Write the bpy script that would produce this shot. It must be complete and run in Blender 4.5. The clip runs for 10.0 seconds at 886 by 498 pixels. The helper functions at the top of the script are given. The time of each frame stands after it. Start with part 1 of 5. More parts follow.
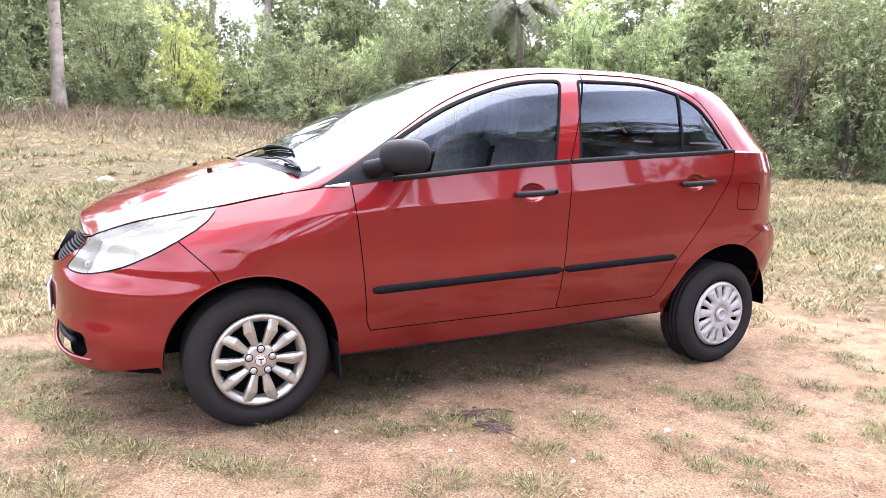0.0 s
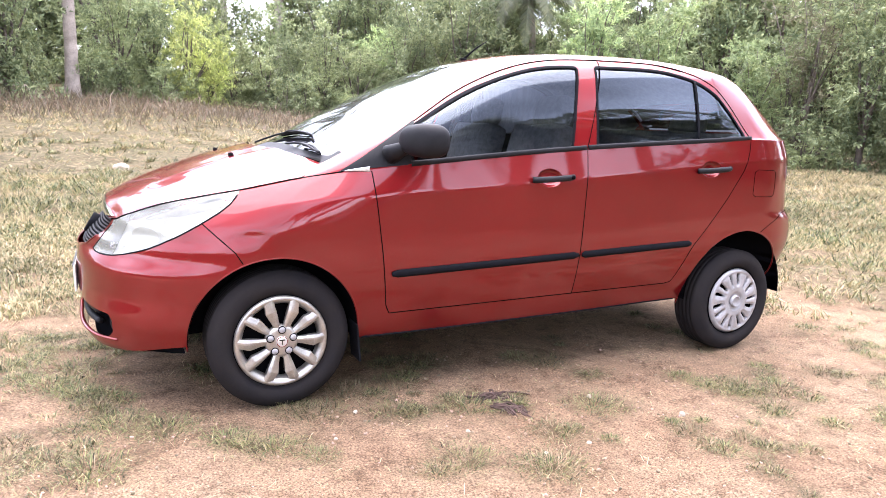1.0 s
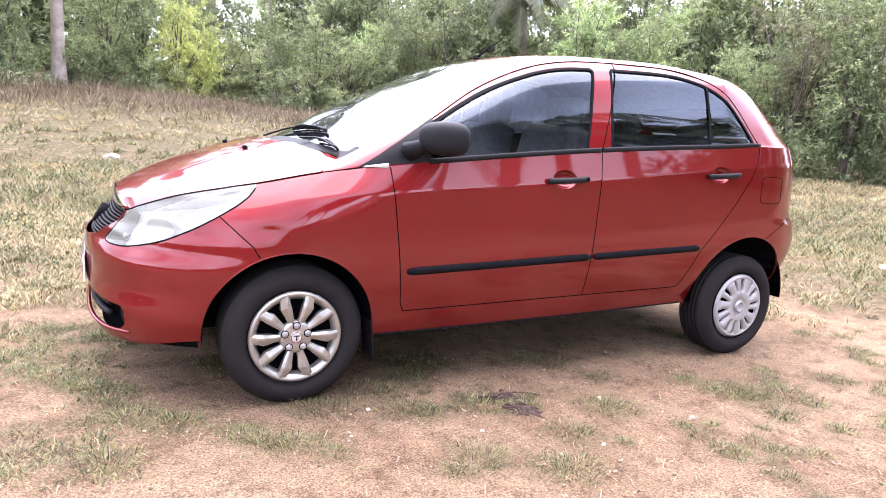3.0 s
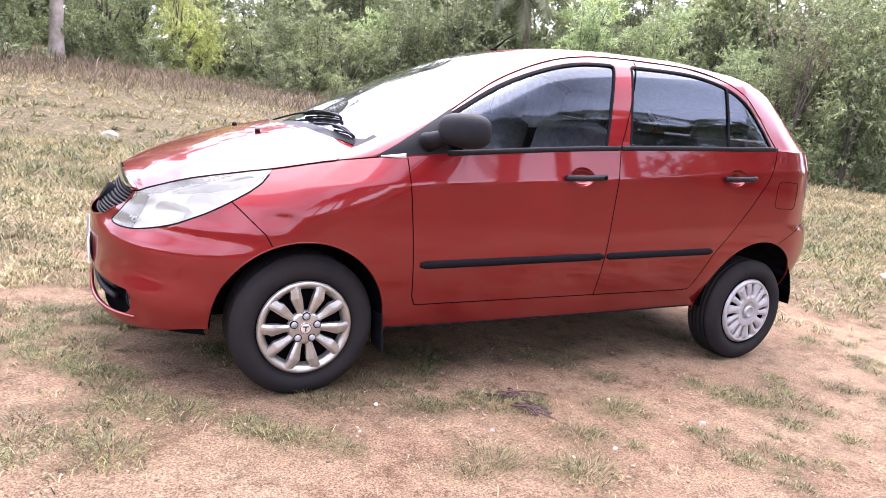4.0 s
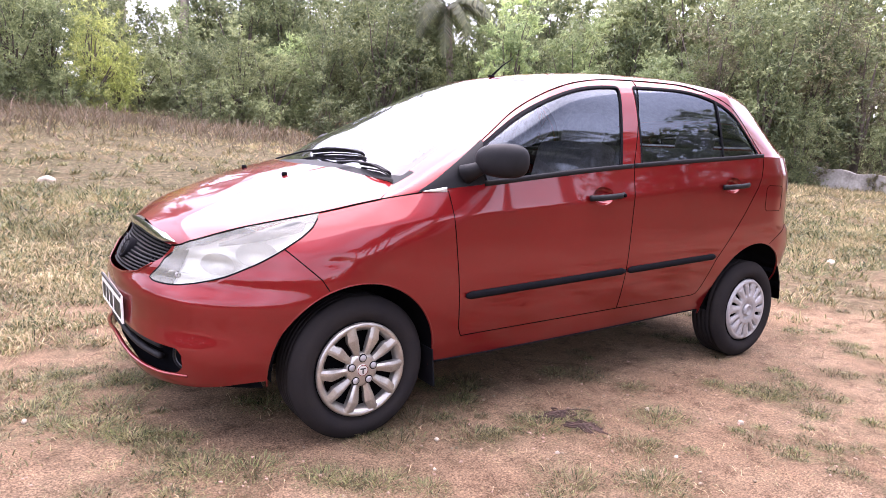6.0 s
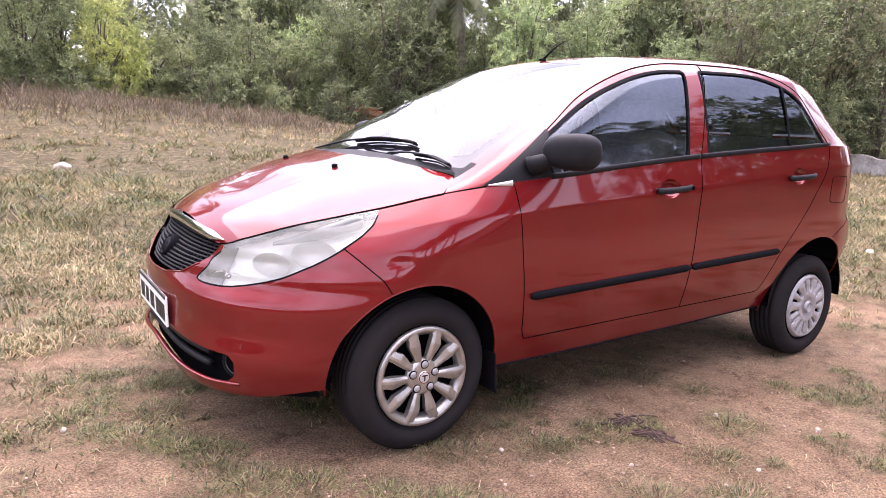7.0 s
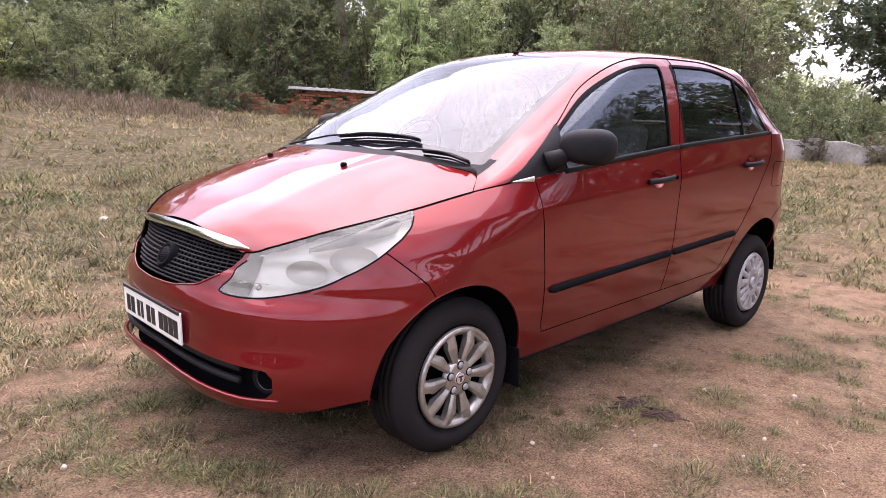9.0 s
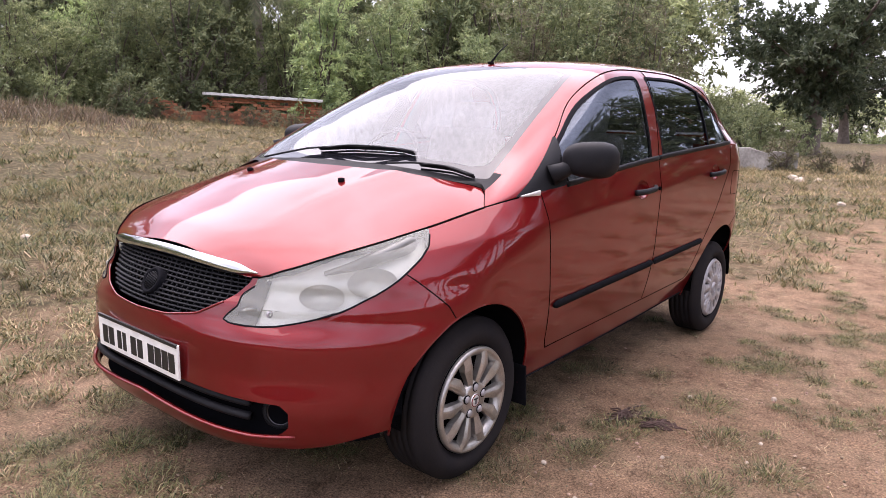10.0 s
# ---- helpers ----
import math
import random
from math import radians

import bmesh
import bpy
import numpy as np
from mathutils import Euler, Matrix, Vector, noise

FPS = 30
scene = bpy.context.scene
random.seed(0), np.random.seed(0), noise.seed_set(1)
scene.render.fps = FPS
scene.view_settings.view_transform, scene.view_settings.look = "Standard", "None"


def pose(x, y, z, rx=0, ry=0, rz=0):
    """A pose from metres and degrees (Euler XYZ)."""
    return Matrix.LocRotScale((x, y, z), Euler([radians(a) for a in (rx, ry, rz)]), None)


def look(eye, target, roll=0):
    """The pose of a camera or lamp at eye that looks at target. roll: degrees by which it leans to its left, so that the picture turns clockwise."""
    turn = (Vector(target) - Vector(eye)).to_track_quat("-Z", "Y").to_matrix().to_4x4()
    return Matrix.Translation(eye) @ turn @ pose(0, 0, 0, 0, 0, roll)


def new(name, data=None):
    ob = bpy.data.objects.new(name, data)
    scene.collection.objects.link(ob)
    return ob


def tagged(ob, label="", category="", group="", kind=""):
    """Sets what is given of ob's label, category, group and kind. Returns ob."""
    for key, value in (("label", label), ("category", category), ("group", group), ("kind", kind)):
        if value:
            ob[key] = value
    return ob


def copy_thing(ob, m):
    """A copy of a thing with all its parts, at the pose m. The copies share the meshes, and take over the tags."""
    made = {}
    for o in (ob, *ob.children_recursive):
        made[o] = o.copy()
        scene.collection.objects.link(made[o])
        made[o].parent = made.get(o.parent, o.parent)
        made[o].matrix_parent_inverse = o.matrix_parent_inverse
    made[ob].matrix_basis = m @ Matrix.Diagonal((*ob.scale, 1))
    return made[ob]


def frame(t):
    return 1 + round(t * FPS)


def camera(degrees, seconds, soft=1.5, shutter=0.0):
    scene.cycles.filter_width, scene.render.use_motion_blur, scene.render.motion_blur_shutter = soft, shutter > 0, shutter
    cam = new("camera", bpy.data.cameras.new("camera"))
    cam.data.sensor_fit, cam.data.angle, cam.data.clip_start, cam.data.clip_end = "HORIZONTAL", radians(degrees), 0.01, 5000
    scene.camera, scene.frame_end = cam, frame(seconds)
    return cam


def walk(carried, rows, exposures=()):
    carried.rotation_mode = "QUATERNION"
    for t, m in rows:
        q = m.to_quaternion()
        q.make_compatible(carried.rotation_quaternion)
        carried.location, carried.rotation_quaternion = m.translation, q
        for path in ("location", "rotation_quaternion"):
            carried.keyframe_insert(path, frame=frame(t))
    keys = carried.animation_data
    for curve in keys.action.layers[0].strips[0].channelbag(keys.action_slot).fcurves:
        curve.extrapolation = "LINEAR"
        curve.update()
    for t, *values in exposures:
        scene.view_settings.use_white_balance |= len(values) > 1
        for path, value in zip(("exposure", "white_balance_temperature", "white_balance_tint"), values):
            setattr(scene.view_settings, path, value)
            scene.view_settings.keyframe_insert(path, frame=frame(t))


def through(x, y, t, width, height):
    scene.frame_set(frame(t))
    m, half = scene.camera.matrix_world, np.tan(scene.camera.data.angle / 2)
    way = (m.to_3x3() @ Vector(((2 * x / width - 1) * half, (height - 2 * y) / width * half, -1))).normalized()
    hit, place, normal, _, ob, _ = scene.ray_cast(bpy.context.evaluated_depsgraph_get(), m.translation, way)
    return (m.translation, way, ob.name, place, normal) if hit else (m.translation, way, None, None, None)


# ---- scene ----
cam = camera(66.0, 10.0, soft=0.65)
PATH = [
    (0, (-1.75, -3.385, 1.145), (-0.869, -1.616, 0.834), 2.5),
    (0.3, (-1.773, -3.428, 1.118), (-0.901, -1.652, 0.824), 2.9),
    (0.5, (-1.781, -3.421, 1.125), (-0.935, -1.635, 0.819), 3.0),
    (1, (-1.798, -3.403, 1.125), (-0.943, -1.628, 0.784), 2.7),
    (1.5, (-1.83, -3.389, 1.128), (-0.964, -1.617, 0.796), 2.3),
    (2, (-1.85, -3.367, 1.13), (-0.957, -1.61, 0.79), 2.6),
    (2.5, (-1.895, -3.353, 1.121), (-1.004, -1.593, 0.787), 3.2),
    (4, (-1.97, -3.241, 1.109), (-1.049, -1.503, 0.743), 6.6),
    (4.5, (-2.044, -3.165, 1.119), (-1.178, -1.389, 0.806), 5.3),
    (5, (-2.101, -3.12, 1.118), (-1.039, -1.448, 0.84), 5.2),
    (5.5, (-2.259, -3.083, 1.13), (-1.216, -1.405, 0.818), 4.5),
    (5.7, (-2.32, -3.059, 1.141), (-1.244, -1.402, 0.832), 3.6),
    (6.8, (-2.445, -2.819, 1.114), (-1.322, -1.191, 0.814), 2.5),
    (7, (-2.46, -2.744, 1.147), (-1.371, -1.103, 0.797), 2.9),
    (7.5, (-2.545, -2.685, 1.163), (-1.313, -1.151, 0.8), 4.1),
    (8, (-2.743, -2.588, 1.165), (-1.446, -1.113, 0.791), 1.8),
    (8.5, (-2.847, -2.496, 1.178), (-1.501, -1.066, 0.803), 2.7),
    (9, (-2.855, -2.376, 1.166), (-1.487, -0.967, 0.789), 2.4),
    (9.5, (-2.888, -2.204, 1.175), (-1.448, -0.862, 0.823), 2.9),
    (10, (-3.008, -2.072, 1.176), (-1.47, -0.843, 0.827), 2.4),
]
walk(cam, [(t, look(eye, target, roll)) for t, eye, target, roll in PATH],
     exposures=[(0, 3.5, 6200, 20), (2.5, 3.45, 6100, 22), (4.0, 3.3, 6150, 26), (5.5, 3.1, 6250, 30), (7.0, 2.83, 6400, 31), (8.0, 2.6, 6450, 30), (9.0, 2.4, 6550, 29), (10.0, 2.25, 6550, 27)])


# ---- light ----
world = bpy.data.worlds.new("hazy_sky")
scene.world = world
world.use_nodes = True
wn = world.node_tree
sky = wn.nodes.new("ShaderNodeTexSky")
sky.sky_type, sky.sun_disc = "NISHITA", False
SUN_UP, SUN_TURN = 75.0, 20.0
sky.sun_elevation, sky.sun_rotation = radians(SUN_UP), radians(SUN_TURN)
sky.air_density, sky.dust_density, sky.ozone_density = 1.0, 2.0, 1.0
veil = wn.nodes.new("ShaderNodeHueSaturation")
veil.inputs["Saturation"].default_value = 0.40
wn.links.new(sky.outputs["Color"], veil.inputs["Color"])
cloud = wn.nodes.new("ShaderNodeTexNoise")
cloud.inputs["Scale"].default_value, cloud.inputs["Detail"].default_value, cloud.inputs["Roughness"].default_value = 2.6, 5, .55
shade = wn.nodes.new("ShaderNodeMapRange")
for key, value in (("From Min", .36), ("From Max", .64), ("To Min", .46), ("To Max", 1.15)):
    shade.inputs[key].default_value = value
grey = wn.nodes.new("ShaderNodeMix")
grey.data_type, grey.blend_type = "RGBA", "MULTIPLY"
grey.inputs[0].default_value = 1.0
wn.links.new(cloud.outputs["Fac"], shade.inputs["Value"])
wn.links.new(veil.outputs["Color"], grey.inputs[6])
wn.links.new(shade.outputs[0], grey.inputs[7])
wn.links.new(grey.outputs[2], wn.nodes["Background"].inputs["Color"])
wn.nodes["Background"].inputs["Strength"].default_value = 0.13
sun = new("sun", bpy.data.lights.new("sun", "SUN"))
sun.data.energy, sun.data.angle, sun.data.color = .95, radians(96), (1.0, .97, .93)
sun.matrix_world = look((0, 0, 0), (-math.sin(radians(SUN_TURN)) * math.cos(radians(SUN_UP)), -math.cos(radians(SUN_TURN)) * math.cos(radians(SUN_UP)), -math.sin(radians(SUN_UP))))


# ---- materials ----
def mat(name, base, rough=.5, metal=0.0, vary=.15, scale=6.0, fine=60.0, bump=.0, coat=0.0, spread=0.0, island=0.0, spec=.5, second=None):
    """A Principled surface whose colour wanders at two sizes, with fine relief; spread: change from object to object."""
    m = bpy.data.materials.new(name)
    m.use_nodes = True
    nt = m.node_tree
    b = nt.nodes["Principled BSDF"]
    link = nt.links.new
    geo = nt.nodes.new("ShaderNodeNewGeometry")
    big, small = nt.nodes.new("ShaderNodeTexNoise"), nt.nodes.new("ShaderNodeTexNoise")
    for tex, s in ((big, scale), (small, fine)):
        tex.inputs["Scale"].default_value, tex.inputs["Detail"].default_value = s, 5
        link(geo.outputs["Position"], tex.inputs["Vector"])
    mix = nt.nodes.new("ShaderNodeMix")
    mix.data_type = "RGBA"
    c = np.array(base)
    other = np.array(second) if second else c * (1 - vary)
    mix.inputs[6].default_value = (*np.clip(c * (1 + vary * .5), 0, 1), 1)
    mix.inputs[7].default_value = (*np.clip(other, 0, 1), 1)
    add = nt.nodes.new("ShaderNodeMath")
    add.operation = "MULTIPLY_ADD"
    link(small.outputs["Fac"], add.inputs[0])
    add.inputs[1].default_value = .5
    link(big.outputs["Fac"], add.inputs[2])
    ramp = nt.nodes.new("ShaderNodeMapRange")
    ramp.inputs["From Min"].default_value, ramp.inputs["From Max"].default_value = .5, 1.0
    link(add.outputs[0], ramp.inputs["Value"])
    link(ramp.outputs[0], mix.inputs[0])
    last = mix.outputs[2]
    if spread or island:
        hsv = nt.nodes.new("ShaderNodeHueSaturation")
        info = nt.nodes.new("ShaderNodeObjectInfo")
        src = info.outputs["Random"] if spread else geo.outputs["Random Per Island"]
        val = nt.nodes.new("ShaderNodeMapRange")
        w = spread or island
        val.inputs["To Min"].default_value, val.inputs["To Max"].default_value = 1 - w, 1 + w
        link(src, val.inputs["Value"])
        link(val.outputs[0], hsv.inputs["Value"])
        if island:
            hue = nt.nodes.new("ShaderNodeMapRange")
            hue.inputs["To Min"].default_value, hue.inputs["To Max"].default_value = .5 + .06 * island, .5 - .06 * island
            link(geo.outputs["Random Per Island"], hue.inputs["Value"])
            link(hue.outputs[0], hsv.inputs["Hue"])
        link(last, hsv.inputs["Color"])
        last = hsv.outputs[0]
    link(last, b.inputs["Base Color"])
    b.inputs["Roughness"].default_value, b.inputs["Metallic"].default_value = rough, metal
    b.inputs["Coat Weight"].default_value, b.inputs["Coat Roughness"].default_value = coat, .04
    b.inputs["Specular IOR Level"].default_value = spec
    if bump:
        bp = nt.nodes.new("ShaderNodeBump")
        bp.inputs["Strength"].default_value, bp.inputs["Distance"].default_value = min(1.0, bump), .01
        link(add.outputs[0], bp.inputs["Height"])
        link(bp.outputs[0], b.inputs["Normal"])
    return m


def leaf_mat(name, base, second, through=.38, island=.38):
    """Thin leaves: dull on the face, glowing when the light comes from behind."""
    m = mat(name, base, rough=.55, vary=.35, scale=.9, fine=5, island=island, spec=.3, second=second)
    nt = m.node_tree
    b = nt.nodes["Principled BSDF"]
    glow, mix = nt.nodes.new("ShaderNodeBsdfTranslucent"), nt.nodes.new("ShaderNodeMixShader")
    src = b.inputs["Base Color"].links[0].from_socket
    plant, own, tone = nt.nodes.new("ShaderNodeObjectInfo"), nt.nodes.new("ShaderNodeHueSaturation"), nt.nodes.new("ShaderNodeMapRange")
    tone.inputs["To Min"].default_value, tone.inputs["To Max"].default_value = .72, 1.25
    nt.links.new(plant.outputs["Random"], tone.inputs["Value"])
    nt.links.new(tone.outputs[0], own.inputs["Value"])
    nt.links.new(src, own.inputs["Color"])
    nt.links.new(own.outputs[0], b.inputs["Base Color"])
    nt.links.new(own.outputs[0], glow.inputs["Color"])
    mix.inputs[0].default_value = through
    nt.links.new(b.outputs[0], mix.inputs[1])
    nt.links.new(glow.outputs[0], mix.inputs[2])
    nt.links.new(mix.outputs[0], nt.nodes["Material Output"].inputs["Surface"])
    return m


def pane_mat(name, tint, ior=1.55, rough=.0, haze=0.0, hazecolor=(.7, .7, .68), sheen=(1, 1, 1)):
    """Thin tinted glass: see-through with a mirror that grows towards grazing angles; haze: a dusty film."""
    m = bpy.data.materials.new(name)
    m.use_nodes = True
    nt = m.node_tree
    nt.nodes.remove(nt.nodes["Principled BSDF"])
    out = nt.nodes["Material Output"]
    clear, gloss, mix = nt.nodes.new("ShaderNodeBsdfTransparent"), nt.nodes.new("ShaderNodeBsdfGlossy"), nt.nodes.new("ShaderNodeMixShader")
    fres = nt.nodes.new("ShaderNodeFresnel")
    fres.inputs["IOR"].default_value = ior
    clear.inputs["Color"].default_value = (*tint, 1)
    gloss.inputs["Roughness"].default_value = rough
    gloss.inputs["Color"].default_value = (*sheen, 1)
    under = clear.outputs[0]
    if haze:
        film, hm = nt.nodes.new("ShaderNodeBsdfDiffuse"), nt.nodes.new("ShaderNodeMixShader")
        film.inputs["Color"].default_value = (*hazecolor, 1)
        tex = nt.nodes.new("ShaderNodeTexNoise")
        tex.inputs["Scale"].default_value = 9
        rng = nt.nodes.new("ShaderNodeMapRange")
        rng.inputs["To Min"].default_value, rng.inputs["To Max"].default_value = haze * .6, haze * 1.4
        nt.links.new(tex.outputs["Fac"], rng.inputs["Value"])
        nt.links.new(rng.outputs[0], hm.inputs[0])
        nt.links.new(under, hm.inputs[1])
        nt.links.new(film.outputs[0], hm.inputs[2])
        under = hm.outputs[0]
    nt.links.new(fres.outputs[0], mix.inputs[0])
    nt.links.new(under, mix.inputs[1])
    nt.links.new(gloss.outputs[0], mix.inputs[2])
    nt.links.new(mix.outputs[0], out.inputs["Surface"])
    return m


RED = mat("red_paint", (.180, .0104, .0114), rough=.36, metal=.55, vary=.12, scale=2.5, fine=300, coat=1.0, spec=.10)
RED.node_tree.nodes["Principled BSDF"].inputs["Specular Tint"].default_value = (.42, .05, .05, 1)
RED.node_tree.nodes["Principled BSDF"].inputs["Coat Roughness"].default_value = .035
BLACK = mat("black_plastic", (.013, .013, .015), rough=.55, vary=.3, scale=12, fine=200, bump=.05, spec=.14)
TRIM = mat("black_rubber_trim", (.008, .008, .010), rough=.75, vary=.2, scale=20, spec=.04)
# near-black base puts the shade of arches, floor and openings into the colour
DARK = mat("cavity_shade_black", (.005, .005, .006), rough=1.0, vary=.2, spec=.0)
GAP = mat("panel_gap", (.004, .003, .003), rough=1.0, vary=.2, spec=.0)
CHROME = mat("chrome", (.72, .72, .74), rough=.12, metal=1.0, vary=.08, scale=20)
ALLOY = mat("silver_wheel_cover", (.42, .40, .37), rough=.32, metal=.75, vary=.25, scale=25, fine=200)
HUBCAP = mat("grey_hubcap", (.34, .33, .335), rough=.45, metal=.25, vary=.2, scale=18, fine=150)
TYRE = mat("tyre_rubber", (.013, .012, .0135), rough=.9, vary=.4, scale=10, fine=120, bump=.15, spec=.08, second=(.022, .019, .018))
GLASS = pane_mat("tinted_window", (.34, .37, .42), ior=1.72, sheen=(.80, .88, 1.0))
SCREEN = pane_mat("windscreen_glass", (.62, .66, .66), ior=1.56, haze=.03, sheen=(.96, .98, 1.0))
FRIT = mat("black_glass_border", (.010, .010, .013), rough=.04, vary=.2, scale=15, spec=.5)
FOG = mat("dark_lamp_glass", (.010, .010, .012), rough=.3, vary=.3, scale=30, coat=.05)
LENS = pane_mat("hazy_lamp_lens", (.90, .90, .87), ior=1.40, haze=.20, hazecolor=(.86, .86, .77))
REFLECT = mat("lamp_reflector", (.84, .84, .79), rough=.34, metal=.25, vary=.12, scale=5, fine=30)
MIRROR = mat("dull_reflector", (.66, .66, .61), rough=.4, metal=.35, vary=.15, scale=12, fine=40)
SMOKE = mat("smoky_lamp_unit", (.20, .20, .185), rough=.3, metal=.3, vary=.2, scale=12)
LAMPRED = mat("red_lamp_plastic", (.42, .03, .03), rough=.12, vary=.15, scale=20, coat=1.0)
SEAT = mat("seat_cloth", (.34, .33, .32), rough=.9, vary=.3, scale=30, bump=.1)
CABIN = mat("cabin_plastic", (.035, .035, .04), rough=.7, vary=.2)
PLATE = mat("white_number_plate", (.80, .79, .74), rough=.45, vary=.12, scale=14)
INK = mat("black_ink", (.012, .012, .012), rough=.5, vary=.1)
SILVER = mat("silver_sticker", (.66, .66, .64), rough=.3, metal=.4, vary=.1)


# ---- making meshes ----
def link_mesh(name, verts, faces, material, parent=None, label="", normals=None, smooth=True):
    me = bpy.data.meshes.new(name)
    me.from_pydata([tuple(v) for v in np.asarray(verts, float).tolist()], [], np.asarray(faces).tolist() if isinstance(faces, np.ndarray) else faces)
    if smooth:
        me.polygons.foreach_set("use_smooth", np.ones(len(me.polygons), bool))
    if normals is not None:
        me.normals_split_custom_set_from_vertices([tuple(n) for n in normals.tolist()])
    me.materials.append(material)
    ob = new(name, me)
    ob.parent = parent
    return tagged(ob, label)


def part(name, bm, material, parent, label="", smooth=False):
    me = bpy.data.meshes.new(name)
    bm.to_mesh(me)
    bm.free()
    if smooth:
        me.polygons.foreach_set("use_smooth", np.ones(len(me.polygons), bool))
    me.materials.append(material)
    ob = new(name, me)
    ob.parent = parent
    return tagged(ob, label)


def empty(name, m, label, category, group=""):
    ob = new(name)
    ob.matrix_world = m
    ob.empty_display_size = .1
    return tagged(ob, label, category, group)


def box(bm, centre, size, bevel=.0, turn=None, segments=2):
    made = bmesh.ops.create_cube(bm, size=1.0)["verts"]
    bmesh.ops.scale(bm, vec=size, verts=made)
    if bevel:
        edges = list({e for v in made for e in v.link_edges})
        made = list({v for f in bmesh.ops.bevel(bm, geom=edges, offset=bevel, segments=segments, affect="EDGES", profile=.6)["faces"] for v in f.verts} | {v for v in made if v.is_valid})
        seen, stack = set(made), list(made)
        while stack:
            for e in stack.pop().link_edges:
                for v in e.verts:
                    if v not in seen:
                        seen.add(v)
                        stack.append(v)
        made = list(seen)
    bmesh.ops.transform(bm, matrix=Matrix.Translation(centre) @ (turn or Matrix()), verts=made)
    return made


def grid_faces(rows, cols, wrap=False):
    i = np.arange(rows - 1)[:, None] * cols
    j = np.arange(cols if wrap else cols - 1)[None, :]
    k = (j + 1) % cols
    return np.stack([i + j, i + k, i + cols + k, i + cols + j], -1).reshape(-1, 4)


def sweep(points, half_w, half_h, out, rounded=8):
    """A rod of oval section along points; out: direction of its width at each point (or one for all)."""
    p = np.asarray(points, float)
    t = np.gradient(p, axis=0)
    t /= np.linalg.norm(t, axis=1)[:, None]
    o = np.broadcast_to(np.asarray(out, float), p.shape)
    o = o - (o * t).sum(1)[:, None] * t
    o /= np.linalg.norm(o, axis=1)[:, None]
    s = np.cross(t, o)
    a = np.linspace(0, 2 * np.pi, rounded, endpoint=False) + np.pi / rounded
    hw, hh = np.broadcast_to(half_w, len(p)), np.broadcast_to(half_h, len(p))
    v = p[:, None] + o[:, None] * (np.cos(a)[None, :, None] * hw[:, None, None]) + s[:, None] * (np.sin(a)[None, :, None] * hh[:, None, None])
    n = len(p)
    f = grid_faces(n, rounded, wrap=True).tolist()
    f += [list(range(rounded))[::-1], [(n - 1) * rounded + k for k in range(rounded)]]
    return v.reshape(-1, 3), f


def lathe(profile, steps=64, axis="y"):
    """A turned form: profile of (radius, along)."""
    pr = np.asarray(profile, float)
    a = np.linspace(0, 2 * np.pi, steps, endpoint=False)
    r, h = pr[:, 0][:, None], pr[:, 1][:, None]
    x, z, y = r * np.cos(a), r * np.sin(a), np.broadcast_to(h, (len(pr), steps))
    v = np.stack([x, y, z] if axis == "y" else [x, z, y], -1).reshape(-1, 3)
    return v, grid_faces(len(pr), steps, wrap=True)


def joined(pieces):
    vs, fs, n = [], [], 0
    for v, f in pieces:
        vs.append(np.asarray(v, float))
        fs += [[i + n for i in q] for q in (f.tolist() if isinstance(f, np.ndarray) else f)]
        n += len(v)
    return np.concatenate(vs), fs


def soften(poly, times=2):
    """Rounds the corners of a closed outline."""
    p = np.asarray(poly, float)
    for _ in range(times):
        q = np.roll(p, -1, 0)
        p = np.stack([.75 * p + .25 * q, .25 * p + .75 * q], 1).reshape(-1, 2)
    return p


def smooth_line(points, times=3):
    """Rounds an open line, keeping its ends."""
    p = np.asarray(points, float)
    for _ in range(times):
        p = np.concatenate([p[:1], np.stack([.75 * p[:-1] + .25 * p[1:], .25 * p[:-1] + .75 * p[1:]], 1).reshape(-1, 2), p[-1:]])
    return p


def outline_distance(pts, poly):
    """Distance to a closed outline, below zero inside."""
    p, a = np.asarray(pts, float), np.asarray(poly, float)
    b = np.roll(a, -1, 0)
    best, inside = np.full(len(p), 1e9), np.zeros(len(p), bool)
    for s, e in zip(a, b):
        d = e - s
        t = np.clip(((p - s) @ d) / max(d @ d, 1e-12), 0, 1)
        best = np.minimum(best, np.linalg.norm(p - s - t[:, None] * d, axis=1))
        cross = (s[1] > p[:, 1]) != (e[1] > p[:, 1])
        inside ^= cross & (p[:, 0] < (e[0] - s[0]) * (p[:, 1] - s[1]) / ((e[1] - s[1]) or 1e-12) + s[0])
    return np.where(inside, -best, best)


